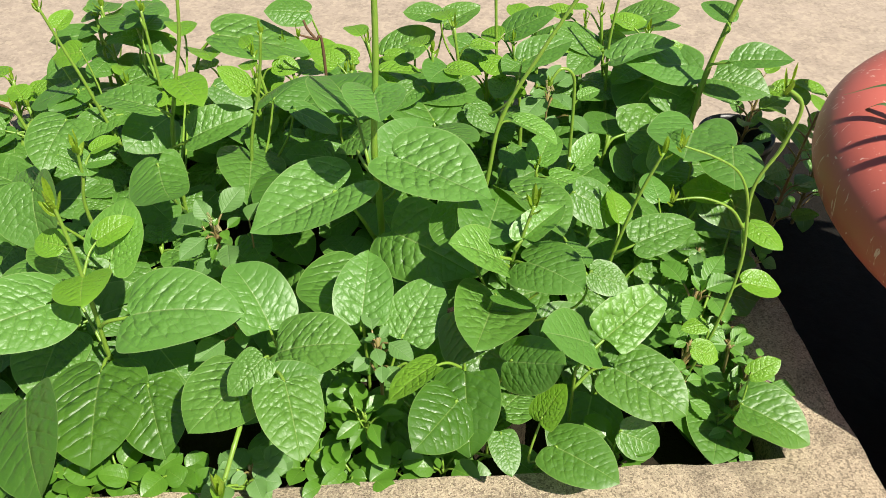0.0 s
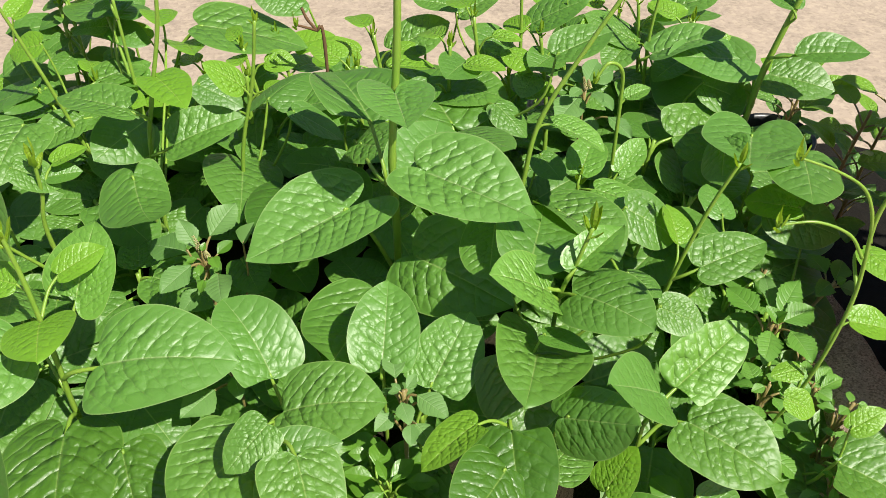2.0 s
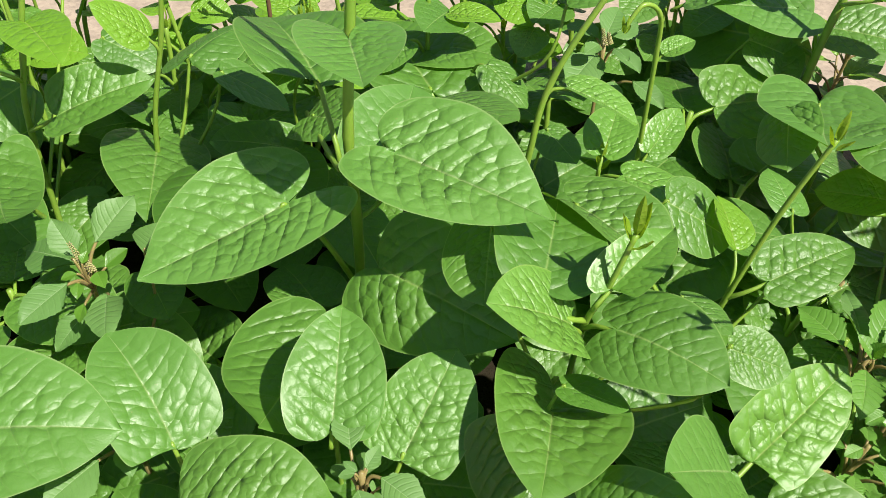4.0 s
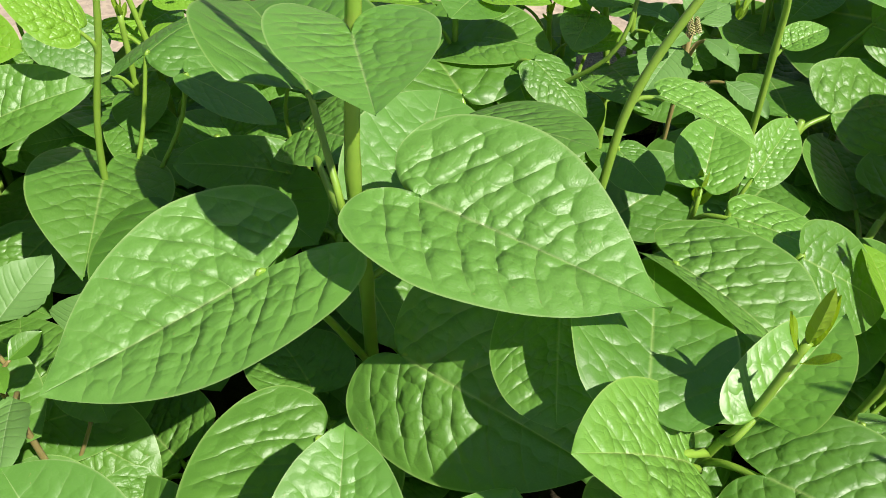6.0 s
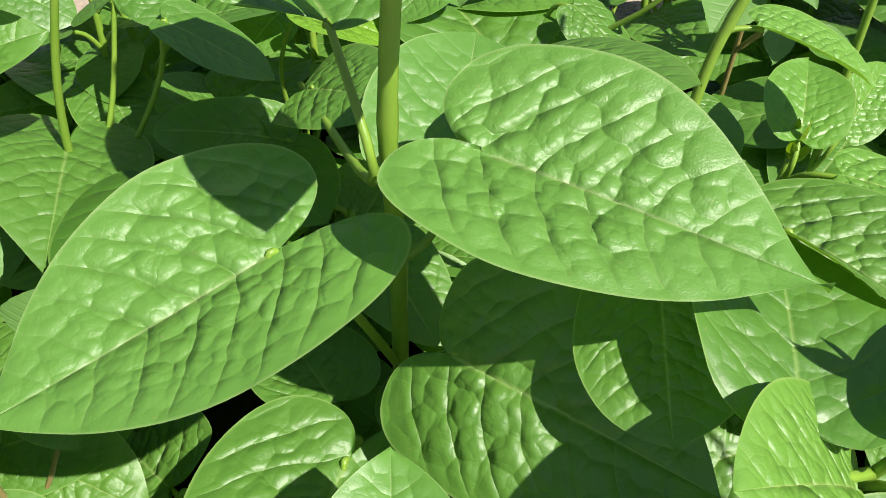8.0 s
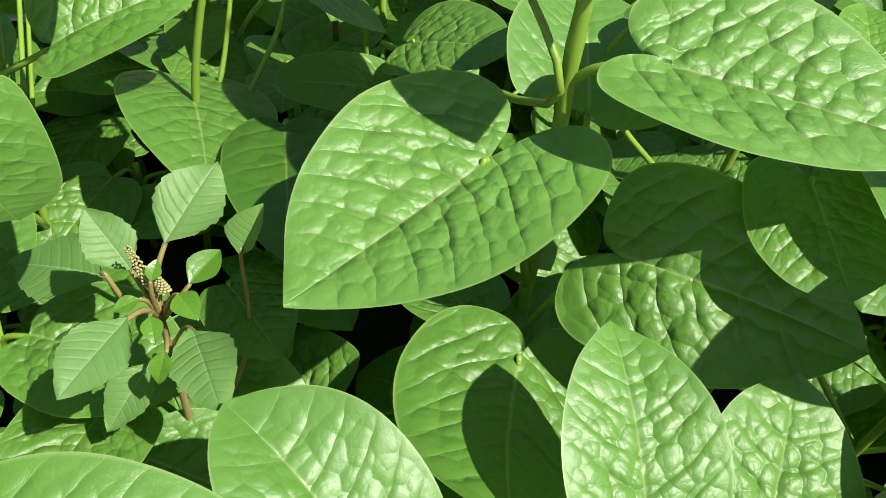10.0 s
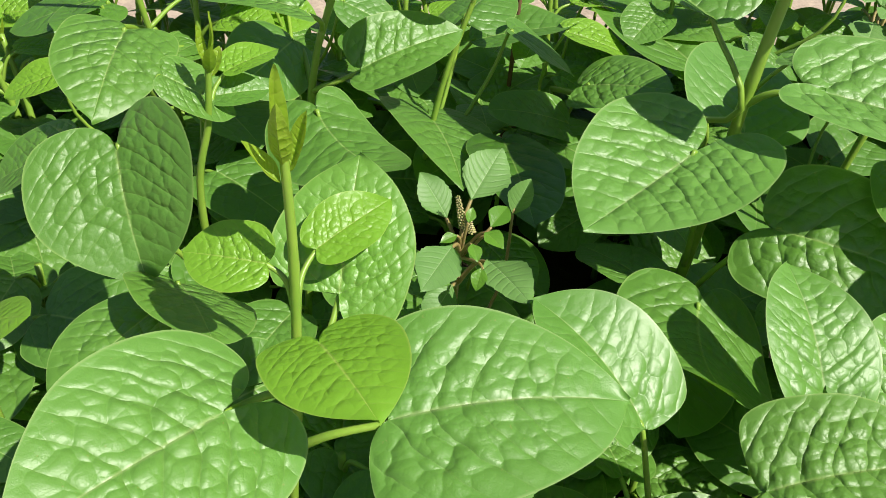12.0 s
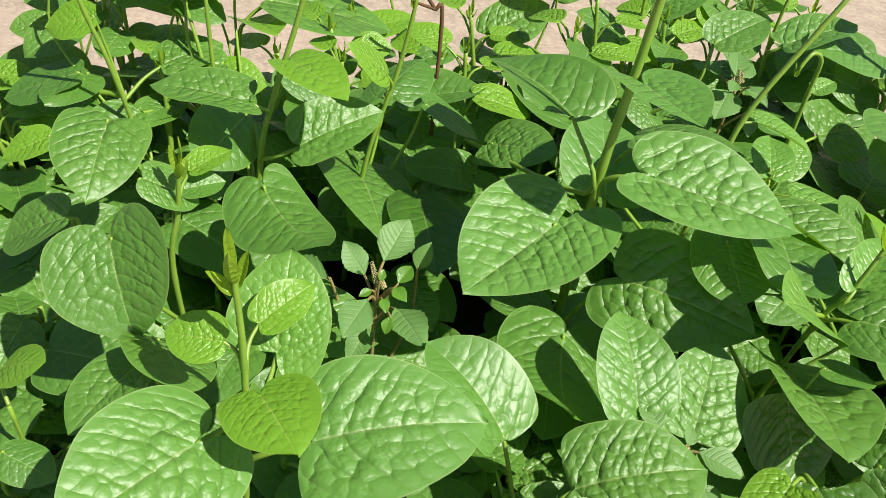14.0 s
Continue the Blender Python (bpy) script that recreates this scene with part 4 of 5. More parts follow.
p.leaf((-0.252, 0.691, 0.367), (-0.267, 0.706, 0.388), (0.249, -0.693, 0.677), 0.021, fold=0.002, droop=0.03, heart=-0.50, mat=WEED, wave=1.8)
p.leaf((-0.252, 0.670, 0.364), (-0.273, 0.638, 0.360), (0.159, -0.215, 0.964), 0.026, fold=0.002, droop=0.03, heart=-0.50, mat=WEED, wave=1.8)
p.leaf((-0.231, 0.672, 0.352), (-0.218, 0.625, 0.360), (-0.166, 0.111, 0.980), 0.026, fold=0.002, droop=0.03, heart=-0.50, mat=WEED, wave=1.8)
p.leaf((-0.212, 0.701, 0.361), (-0.201, 0.712, 0.379), (-0.283, -0.719, 0.634), 0.015, fold=0.010, droop=0.03, heart=-0.50, mat=WEED, wave=1.8)
p.leaf((-0.273, 0.727, 0.331), (-0.321, 0.753, 0.320), (-0.051, -0.337, 0.940), 0.037, fold=0.002, droop=0.05, heart=-0.50, mat=WEED, wave=1.8)
p.leaf((-0.249, 0.672, 0.335), (-0.267, 0.652, 0.319), (0.084, -0.351, 0.933), 0.020, fold=0.002, droop=0.05, heart=-0.50, mat=WEED, wave=1.8)
p.leaf((-0.230, 0.679, 0.369), (-0.218, 0.693, 0.373), (0.211, -0.135, 0.968), 0.013, fold=0.002, droop=0.05, heart=-0.20, mat=CLOVER)
p.leaf((-0.234, 0.675, 0.369), (-0.226, 0.662, 0.367), (-0.055, -0.179, 0.982), 0.011, fold=0.002, droop=0.05, heart=-0.20, mat=CLOVER)
p.leaf((-0.243, 0.665, 0.369), (-0.241, 0.654, 0.365), (0.085, -0.376, 0.923), 0.008, fold=0.001, droop=0.05, heart=-0.20, mat=CLOVER)
p.leaf((-0.243, 0.678, 0.373), (-0.240, 0.684, 0.379), (0.203, -0.287, 0.936), 0.006, fold=0.001, droop=0.05, heart=-0.20, mat=CLOVER)
p.leaf((-0.238, 0.655, 0.361), (-0.242, 0.647, 0.351), (-0.057, -0.106, 0.993), 0.009, fold=0.001, droop=0.05, heart=-0.20, mat=CLOVER)
p.leaf((-0.248, 0.678, 0.365), (-0.258, 0.674, 0.363), (0.091, -0.251, 0.964), 0.007, fold=0.001, droop=0.05, heart=-0.20, mat=CLOVER)
p.spike((-0.244, 0.683, 0.366), 0.021)
p.spike((-0.240, 0.682, 0.364), 0.011)
p = Plant([(0.131, 0.911, 0.200), (0.131, 0.901, 0.410)], "amaranth weed with dull green leaves and an olive seed spike", 0.0022, 0.0014, "amaranth_weed", STEM_RED, "weeds in the planter", "weed")
p.leaf((0.127, 0.906, 0.400), (0.097, 0.866, 0.390), (0.083, -0.104, 0.991), 0.037, fold=0.003, droop=0.05, heart=-0.50, mat=WEED, wave=1.8)
p.leaf((0.132, 0.929, 0.402), (0.110, 0.958, 0.402), (0.208, -0.267, 0.941), 0.029, fold=0.002, droop=0.05, heart=-0.50, mat=WEED, wave=1.8)
p.leaf((0.139, 0.923, 0.405), (0.169, 0.946, 0.409), (-0.049, -0.383, 0.922), 0.029, fold=0.002, droop=0.05, heart=-0.50, mat=WEED, wave=1.8)
p.leaf((0.144, 0.908, 0.402), (0.160, 0.883, 0.394), (0.085, -0.199, 0.976), 0.021, fold=0.002, droop=0.05, heart=-0.50, mat=WEED, wave=1.8)
p.leaf((0.138, 0.877, 0.390), (0.127, 0.851, 0.380), (0.212, -0.122, 0.970), 0.018, fold=0.002, droop=0.05, heart=-0.50, mat=WEED, wave=1.8)
p.leaf((0.158, 0.894, 0.380), (0.181, 0.866, 0.370), (-0.051, -0.337, 0.940), 0.022, fold=0.002, droop=0.05, heart=-0.50, mat=WEED, wave=1.8)
p.leaf((0.134, 0.914, 0.410), (0.152, 0.951, 0.420), (0.084, -0.351, 0.933), 0.025, fold=0.003, droop=0.05, heart=-0.50, mat=WEED, wave=1.8)
p.leaf((0.125, 0.894, 0.414), (0.110, 0.879, 0.414), (0.211, -0.135, 0.968), 0.015, fold=0.001, droop=0.05, heart=-0.50, mat=WEED, wave=1.8)
p.leaf((0.135, 0.887, 0.414), (0.144, 0.868, 0.414), (-0.055, -0.179, 0.982), 0.015, fold=0.001, droop=0.05, heart=-0.50, mat=WEED, wave=1.8)
p.spike((0.131, 0.901, 0.410), 0.015)
p.spike((0.136, 0.904, 0.410), 0.010)
p = Plant([(-0.160, 0.520, 0.200), (-0.170, 0.470, 0.352), (-0.171, 0.443, 0.352), (-0.175, 0.416, 0.345), (-0.181, 0.396, 0.330), (-0.184, 0.385, 0.325)], "slender pale spinach shoot leaning over the front rim", 0.0026, 0.0018)
p.bud((-0.184, 0.385, 0.325), 0.030)
p.leaf((-0.181, 0.393, 0.331), (-0.187, 0.381, 0.315), (-0.5, -0.4, 0.75), 0.018, fold=0.004, heart=0.20, mat=YOUNG)
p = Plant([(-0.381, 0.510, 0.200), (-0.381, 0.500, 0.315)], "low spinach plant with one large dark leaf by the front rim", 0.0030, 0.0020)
p.leaf((-0.381, 0.480, 0.325), (-0.342, 0.392, 0.300), (-0.60, 0.15, 0.78), 0.085, fold=0.005, droop=0.05, heart=1.40, detail=30, mat=OLD_SHADED)
p = Plant([(-0.590, 0.930, 0.200), (-0.575, 0.945, 0.300), (-0.559, 0.965, 0.330), (-0.535, 0.982, 0.340), (-0.506, 0.977, 0.350), (-0.468, 0.962, 0.360), (-0.440, 0.945, 0.365)], "bare spinach vine curving over the planter edge", 0.0036, 0.0026)
p = Plant([(-0.154, 0.957, 0.200), (-0.154, 0.967, 0.430), (-0.162, 0.968, 0.447), (-0.171, 0.968, 0.460), (-0.176, 0.970, 0.472)], "brown woody spinach stalk with a dark bud", 0.0020, 0.0016, mat=DRY)
p.stem([(-0.162, 0.968, 0.447), (-0.183, 0.964, 0.455)], 0.0018, 0.0012)
p.bud((-0.183, 0.964, 0.455), 0.016)
p = Plant([(0.262, 0.645, 0.200), (0.268, 0.629, 0.325)], "broad weed with toothed soft green leaves beside the rim", 0.0022, 0.0014, "broad_weed", STEM_RED, "weeds in the planter", "weed")
p.leaf((0.275, 0.639, 0.323), (0.307, 0.679, 0.333), (0.080, -0.300, 0.950), 0.026, fold=0.003, droop=0.05, heart=-0.50, mat=LUSH, wave=1.8)
p.leaf((0.278, 0.633, 0.323), (0.312, 0.647, 0.325), (0.080, -0.300, 0.950), 0.028, fold=0.003, droop=0.05, heart=-0.50, mat=LUSH, wave=1.8)
p.leaf((0.258, 0.641, 0.323), (0.242, 0.683, 0.320), (0.080, -0.300, 0.950), 0.031, fold=0.003, droop=0.05, heart=-0.50, mat=LUSH, wave=1.8)
p.leaf((0.264, 0.622, 0.323), (0.246, 0.585, 0.319), (0.080, -0.300, 0.950), 0.024, fold=0.003, droop=0.05, heart=-0.50, mat=LUSH, wave=1.8)
p.leaf((0.281, 0.622, 0.323), (0.290, 0.587, 0.319), (0.080, -0.300, 0.950), 0.029, fold=0.003, droop=0.05, heart=-0.50, mat=LUSH, wave=1.8)
p.leaf((0.271, 0.643, 0.323), (0.287, 0.703, 0.315), (0.080, -0.300, 0.950), 0.023, fold=0.003, droop=0.05, heart=-0.50, mat=WEED, wave=1.8)
p.leaf((0.273, 0.629, 0.323), (0.262, 0.640, 0.337), (0.080, -0.300, 0.950), 0.015, fold=0.003, droop=0.05, heart=-0.50, mat=LUSH, wave=1.8)
p.leaf((0.272, 0.633, 0.323), (0.277, 0.629, 0.339), (0.080, -0.300, 0.950), 0.012, fold=0.003, droop=0.05, heart=-0.50, mat=LUSH, wave=1.8)
p = Plant([(0.315, 0.700, 0.200), (0.352, 0.693, 0.315)], "small weed with soft green leaves at the rim", 0.0022, 0.0014, "rim_weed", STEM_RED, "weeds in the planter", "weed")
p.leaf((0.350, 0.708, 0.313), (0.341, 0.735, 0.315), (0.080, -0.300, 0.950), 0.027, fold=0.003, droop=0.05, heart=-0.50, mat=LUSH, wave=1.8)
p.leaf((0.355, 0.698, 0.313), (0.370, 0.721, 0.319), (0.080, -0.300, 0.950), 0.023, fold=0.003, droop=0.05, heart=-0.50, mat=LUSH, wave=1.8)
p.leaf((0.349, 0.694, 0.313), (0.327, 0.675, 0.315), (0.080, -0.300, 0.950), 0.021, fold=0.003, droop=0.05, heart=-0.50, mat=LUSH, wave=1.8)
p.leaf((0.356, 0.690, 0.313), (0.371, 0.680, 0.311), (0.080, -0.300, 0.950), 0.019, fold=0.003, droop=0.05, heart=-0.50, mat=WEED, wave=1.8)
p.leaf((0.355, 0.693, 0.313), (0.361, 0.691, 0.321), (0.080, -0.300, 0.950), 0.011, fold=0.003, droop=0.05, heart=-0.50, mat=LUSH, wave=1.8)
p = Plant([(0.310, 0.600, 0.200), (0.293, 0.574, 0.300)], "small weed with soft green leaves at the rim", 0.0022, 0.0014, "rim_weed", STEM_RED, "weeds in the planter", "weed")
p.leaf((0.296, 0.582, 0.298), (0.315, 0.596, 0.302), (0.080, -0.300, 0.950), 0.018, fold=0.003, droop=0.05, heart=-0.50, mat=LUSH, wave=1.8)
p.leaf((0.291, 0.576, 0.298), (0.269, 0.575, 0.300), (0.080, -0.300, 0.950), 0.021, fold=0.003, droop=0.05, heart=-0.50, mat=LUSH, wave=1.8)
p.leaf((0.295, 0.573, 0.298), (0.304, 0.563, 0.297), (0.080, -0.300, 0.950), 0.017, fold=0.003, droop=0.05, heart=-0.50, mat=LUSH, wave=1.8)
p.leaf((0.292, 0.584, 0.298), (0.268, 0.592, 0.306), (0.080, -0.300, 0.950), 0.024, fold=0.003, droop=0.05, heart=-0.50, mat=FRESH, wave=1.8)
p.leaf((0.298, 0.576, 0.298), (0.322, 0.586, 0.300), (0.080, -0.300, 0.950), 0.015, fold=0.003, droop=0.05, heart=-0.50, mat=LUSH, wave=1.8)
p = Plant([(-0.176, 0.437, 0.200), (-0.176, 0.427, 0.275)], "soft weed with pale grey-green lobed leaves", 0.0018, 0.0012, "lobed_weed", None, "weeds in the planter", "weed")
p.leaf((-0.188, 0.440, 0.279), (-0.207, 0.459, 0.277), (0.120, -0.123, 0.985), 0.022, fold=0.001, droop=0.05, heart=0.10, mat=WEED, wave=2.5, detail=16)
p.leaf((-0.188, 0.440, 0.279), (-0.206, 0.437, 0.278), (0.117, -0.275, 0.954), 0.019, fold=0.001, droop=0.05, heart=0.10, mat=WEED, wave=2.5, detail=16)
p.leaf((-0.188, 0.440, 0.279), (-0.184, 0.459, 0.280), (-0.037, -0.357, 0.933), 0.019, fold=0.001, droop=0.05, heart=0.10, mat=WEED, wave=2.5, detail=16)
p.leaf((-0.169, 0.426, 0.283), (-0.144, 0.424, 0.281), (0.086, -0.385, 0.919), 0.022, fold=0.001, droop=0.05, heart=0.10, mat=WEED, wave=2.5, detail=16)
p.leaf((-0.169, 0.426, 0.283), (-0.154, 0.443, 0.285), (0.120, -0.335, 0.934), 0.019, fold=0.001, droop=0.05, heart=0.10, mat=WEED, wave=2.5, detail=16)
p.leaf((-0.169, 0.426, 0.283), (-0.159, 0.407, 0.280), (0.011, -0.303, 0.953), 0.019, fold=0.001, droop=0.05, heart=0.10, mat=WEED, wave=2.5, detail=16)
p.leaf((-0.192, 0.417, 0.286), (-0.215, 0.405, 0.279), (0.001, -0.225, 0.974), 0.022, fold=0.001, droop=0.05, heart=0.10, mat=WEED, wave=2.5, detail=16)
p.leaf((-0.192, 0.417, 0.286), (-0.192, 0.398, 0.286), (0.039, -0.179, 0.983), 0.019, fold=0.001, droop=0.05, heart=0.10, mat=WEED, wave=2.5, detail=16)
p.leaf((-0.192, 0.417, 0.286), (-0.212, 0.430, 0.281), (-0.048, -0.140, 0.989), 0.019, fold=0.001, droop=0.05, heart=0.10, mat=WEED, wave=2.5, detail=16)
p.leaf((-0.161, 0.442, 0.285), (-0.144, 0.459, 0.287), (0.164, -0.275, 0.947), 0.022, fold=0.001, droop=0.05, heart=0.10, mat=WEED, wave=2.5, detail=16)
p.leaf((-0.161, 0.442, 0.285), (-0.170, 0.461, 0.285), (-0.025, -0.293, 0.956), 0.019, fold=0.001, droop=0.05, heart=0.10, mat=WEED, wave=2.5, detail=16)
p.leaf((-0.161, 0.442, 0.285), (-0.141, 0.437, 0.281), (0.013, -0.256, 0.967), 0.019, fold=0.001, droop=0.05, heart=0.10, mat=WEED, wave=2.5, detail=16)
p = Plant([(-0.357, 0.924, 0.200), (-0.363, 0.936, 0.380), (-0.367, 0.944, 0.500)], "tall spinach plant at the back with dark broad leaves", 0.0026, 0.0016)
p.leaf((-0.379, 0.962, 0.480), (-0.398, 0.955, 0.468), (0.105, -0.209, 0.972), 0.019, fold=0.001, droop=0.05, heart=1.10)
p.leaf((-0.370, 0.951, 0.490), (-0.375, 1.011, 0.478), (0.185, -0.387, 0.903), 0.049, fold=0.003, droop=0.05, heart=1.10)
p.leaf((-0.391, 0.978, 0.460), (-0.446, 1.052, 0.448), (0.026, -0.214, 0.976), 0.070, fold=0.005, droop=0.05, heart=1.10)
p.leaf((-0.382, 0.975, 0.460), (-0.370, 1.036, 0.448), (0.071, -0.387, 0.919), 0.051, fold=0.003, droop=0.05, heart=1.10)
p.leaf((-0.398, 0.993, 0.440), (-0.447, 1.005, 0.428), (0.204, -0.221, 0.954), 0.042, fold=0.003, droop=0.05, heart=1.10)
p.leaf((-0.392, 0.987, 0.440), (-0.351, 0.972, 0.428), (0.045, -0.374, 0.926), 0.036, fold=0.002, droop=0.05, heart=1.10)
p.bud((-0.367, 0.944, 0.500), 0.020)
p = Plant([(-0.438, 1.002, 0.200), (-0.444, 1.014, 0.362), (-0.448, 1.022, 0.470)], "tall spinach plant at the back with dark broad leaves", 0.0026, 0.0016)
p.leaf((-0.463, 1.041, 0.450), (-0.490, 1.042, 0.438), (0.105, -0.209, 0.972), 0.023, fold=0.001, droop=0.05, heart=1.10)
p.leaf((-0.450, 1.025, 0.460), (-0.459, 1.084, 0.448), (0.185, -0.387, 0.903), 0.043, fold=0.003, droop=0.05, heart=1.10)
p.leaf((-0.466, 1.042, 0.430), (-0.497, 1.032, 0.418), (0.026, -0.214, 0.976), 0.028, fold=0.002, droop=0.05, heart=1.10)
p.leaf((-0.458, 1.025, 0.430), (-0.449, 1.071, 0.418), (0.071, -0.387, 0.919), 0.038, fold=0.002, droop=0.05, heart=1.10)
p.leaf((-0.467, 1.027, 0.410), (-0.490, 1.009, 0.398), (0.204, -0.221, 0.954), 0.025, fold=0.002, droop=0.05, heart=1.10)
p.bud((-0.448, 1.022, 0.470), 0.020)
p = Plant([(-0.073, 0.495, 0.200), (-0.073, 0.485, 0.300)], "small soft weed with smooth pointed bright green leaves", 0.0018, 0.0012, "soft_weed", None, "weeds in the planter", "weed")
p.leaf((-0.086, 0.491, 0.300), (-0.110, 0.493, 0.303), (0.105, -0.209, 0.972), 0.014, fold=0.002, droop=0.06, heart=-0.20, mat=CLOVER, detail=16)
p.leaf((-0.077, 0.478, 0.300), (-0.098, 0.460, 0.296), (0.202, -0.386, 0.900), 0.015, fold=0.002, droop=0.06, heart=-0.20, mat=CLOVER, detail=16)
p.leaf((-0.067, 0.475, 0.300), (-0.055, 0.450, 0.296), (0.010, -0.214, 0.977), 0.016, fold=0.002, droop=0.06, heart=-0.20, mat=CLOVER, detail=16)
p.leaf((-0.073, 0.486, 0.304), (-0.054, 0.502, 0.307), (0.066, -0.387, 0.920), 0.015, fold=0.002, droop=0.06, heart=-0.20, mat=CLOVER, detail=16)
p.leaf((-0.085, 0.507, 0.290), (-0.080, 0.531, 0.293), (0.223, -0.220, 0.950), 0.019, fold=0.002, droop=0.06, heart=-0.20, mat=CLOVER, detail=16)
p.leaf((-0.092, 0.526, 0.280), (-0.109, 0.526, 0.283), (0.035, -0.375, 0.927), 0.012, fold=0.001, droop=0.06, heart=-0.20, mat=CLOVER, detail=16)
p.leaf((-0.074, 0.481, 0.285), (-0.086, 0.460, 0.281), (0.037, -0.244, 0.969), 0.015, fold=0.002, droop=0.06, heart=-0.20, mat=CLOVER, detail=16)
p.leaf((-0.062, 0.499, 0.280), (-0.036, 0.498, 0.283), (0.215, -0.348, 0.913), 0.014, fold=0.002, droop=0.06, heart=-0.20, mat=CLOVER, detail=16)
p.leaf((-0.069, 0.471, 0.280), (-0.050, 0.442, 0.276), (0.068, -0.266, 0.962), 0.024, fold=0.002, droop=0.06, heart=-0.20, mat=CLOVER, detail=16)
p.leaf((-0.075, 0.482, 0.308), (-0.084, 0.500, 0.311), (0.010, -0.334, 0.943), 0.008, fold=0.001, droop=0.06, heart=-0.20, mat=CLOVER, detail=16)
p.leaf((-0.072, 0.481, 0.308), (-0.063, 0.486, 0.311), (0.211, -0.286, 0.935), 0.004, fold=0.001, droop=0.06, heart=-0.20, mat=CLOVER, detail=16)
p = Plant([(-0.062, 0.545, 0.200), (-0.062, 0.535, 0.345)], "small soft weed with dull grey-green leaves", 0.0018, 0.0012, "soft_weed", STEM_RED, "weeds in the planter", "weed")
p.leaf((-0.064, 0.528, 0.345), (-0.057, 0.509, 0.341), (0.105, -0.209, 0.972), 0.016, fold=0.001, droop=0.06, heart=-0.20, mat=WEED, detail=16)
p.leaf((-0.052, 0.535, 0.345), (-0.027, 0.515, 0.341), (0.202, -0.386, 0.900), 0.022, fold=0.002, droop=0.06, heart=-0.20, mat=WEED, detail=16)
p.leaf((-0.057, 0.512, 0.339), (-0.056, 0.494, 0.335), (0.010, -0.214, 0.977), 0.014, fold=0.001, droop=0.06, heart=-0.20, mat=WEED, detail=16)
p.leaf((-0.069, 0.555, 0.341), (-0.073, 0.585, 0.344), (0.066, -0.387, 0.920), 0.020, fold=0.002, droop=0.06, heart=-0.20, mat=WEED, detail=16)
p.leaf((-0.060, 0.538, 0.349), (-0.052, 0.551, 0.352), (0.223, -0.220, 0.950), 0.009, fold=0.001, droop=0.06, heart=-0.20, mat=WEED, detail=16)
p.leaf((-0.064, 0.536, 0.349), (-0.072, 0.541, 0.352), (0.035, -0.375, 0.927), 0.006, fold=0.001, droop=0.06, heart=-0.20, mat=WEED, detail=16)
p.leaf((-0.058, 0.528, 0.349), (-0.054, 0.529, 0.345), (0.037, -0.244, 0.969), 0.006, fold=0.000, droop=0.06, heart=-0.20, mat=WEED, detail=16)


# ---- leaves low down between the stems ----
rng = random.Random(11)
for i in range(105):
    u, v = rng.uniform(-0.02, LONG - 0.02), rng.uniform(0.05, DEEP + 0.03)
    foot = bed(min(max(u, 0.03), LONG - 0.03), min(v, DEEP - 0.03), 0.2)
    top = bed(u, v, rng.uniform(0.24, 0.255 + 0.07 * min(1.0, v / 0.45)))
    p = Plant([foot, top], "small spinach seedling with dark green leaves low in the bed", 0.0026, 0.002, "spinach_seedling", group="spinach seedlings low in the bed")
    a0 = rng.uniform(0, 6.3)
    for j in range(rng.randint(3, 5)):
        a = a0 + j * 2.3
        out = Vector((math.cos(a), math.sin(a), 0))
        b = top + out * 0.02 + Vector((0, 0, -0.012 * j + 0.004))
        ln = rng.uniform(0.05, 0.095)
        t = b + out * ln * 0.92 + Vector((0, 0, rng.uniform(-0.35, 0.1) * ln))
        nrm = (Vector((0.1, -0.2, 1)) + Vector((rng.uniform(-0.35, 0.35), rng.uniform(-0.4, 0.3), 0))).normalized()
        p.leaf(b, t, nrm, ln * rng.uniform(0.7, 0.9), ln * 0.04, 0.04, rng.uniform(0.5, 1.4), None, 18)

for u, v, z in ((0.03, 0.30, 0.31), (0.02, 0.38, 0.33), (0.07, 0.34, 0.34), (0.03, 0.46, 0.34), (0.09, 0.42, 0.36), (0.02, 0.54, 0.33), (0.05, 0.24, 0.30), (0.13, 0.30, 0.33)):
    foot, top = bed(u + 0.02, v, 0.2), bed(u, v, z)
    p = Plant([foot, top], "leafy spinach seedling leaning on the planter rim", 0.0026, 0.002, "spinach_seedling", group="spinach seedlings low in the bed")
    for j in range(5):
        a = rng.uniform(0, 0.8) + j * 1.25
        out = Vector((math.cos(a), math.sin(a), 0))
        b = top + out * 0.025 + Vector((0, 0, -0.012 * j))
        ln = rng.uniform(0.07, 0.105)
        t = b + out * ln * 0.92 + Vector((0, 0, rng.uniform(-0.3, 0.1) * ln))
        nrm = (Vector((0.1, -0.2, 1)) + Vector((rng.uniform(-0.3, 0.3), rng.uniform(-0.3, 0.3), 0))).normalized()
        p.leaf(b, t, nrm, ln * rng.uniform(0.75, 0.9), ln * 0.04, 0.04, rng.uniform(0.8, 1.6), None, 22)

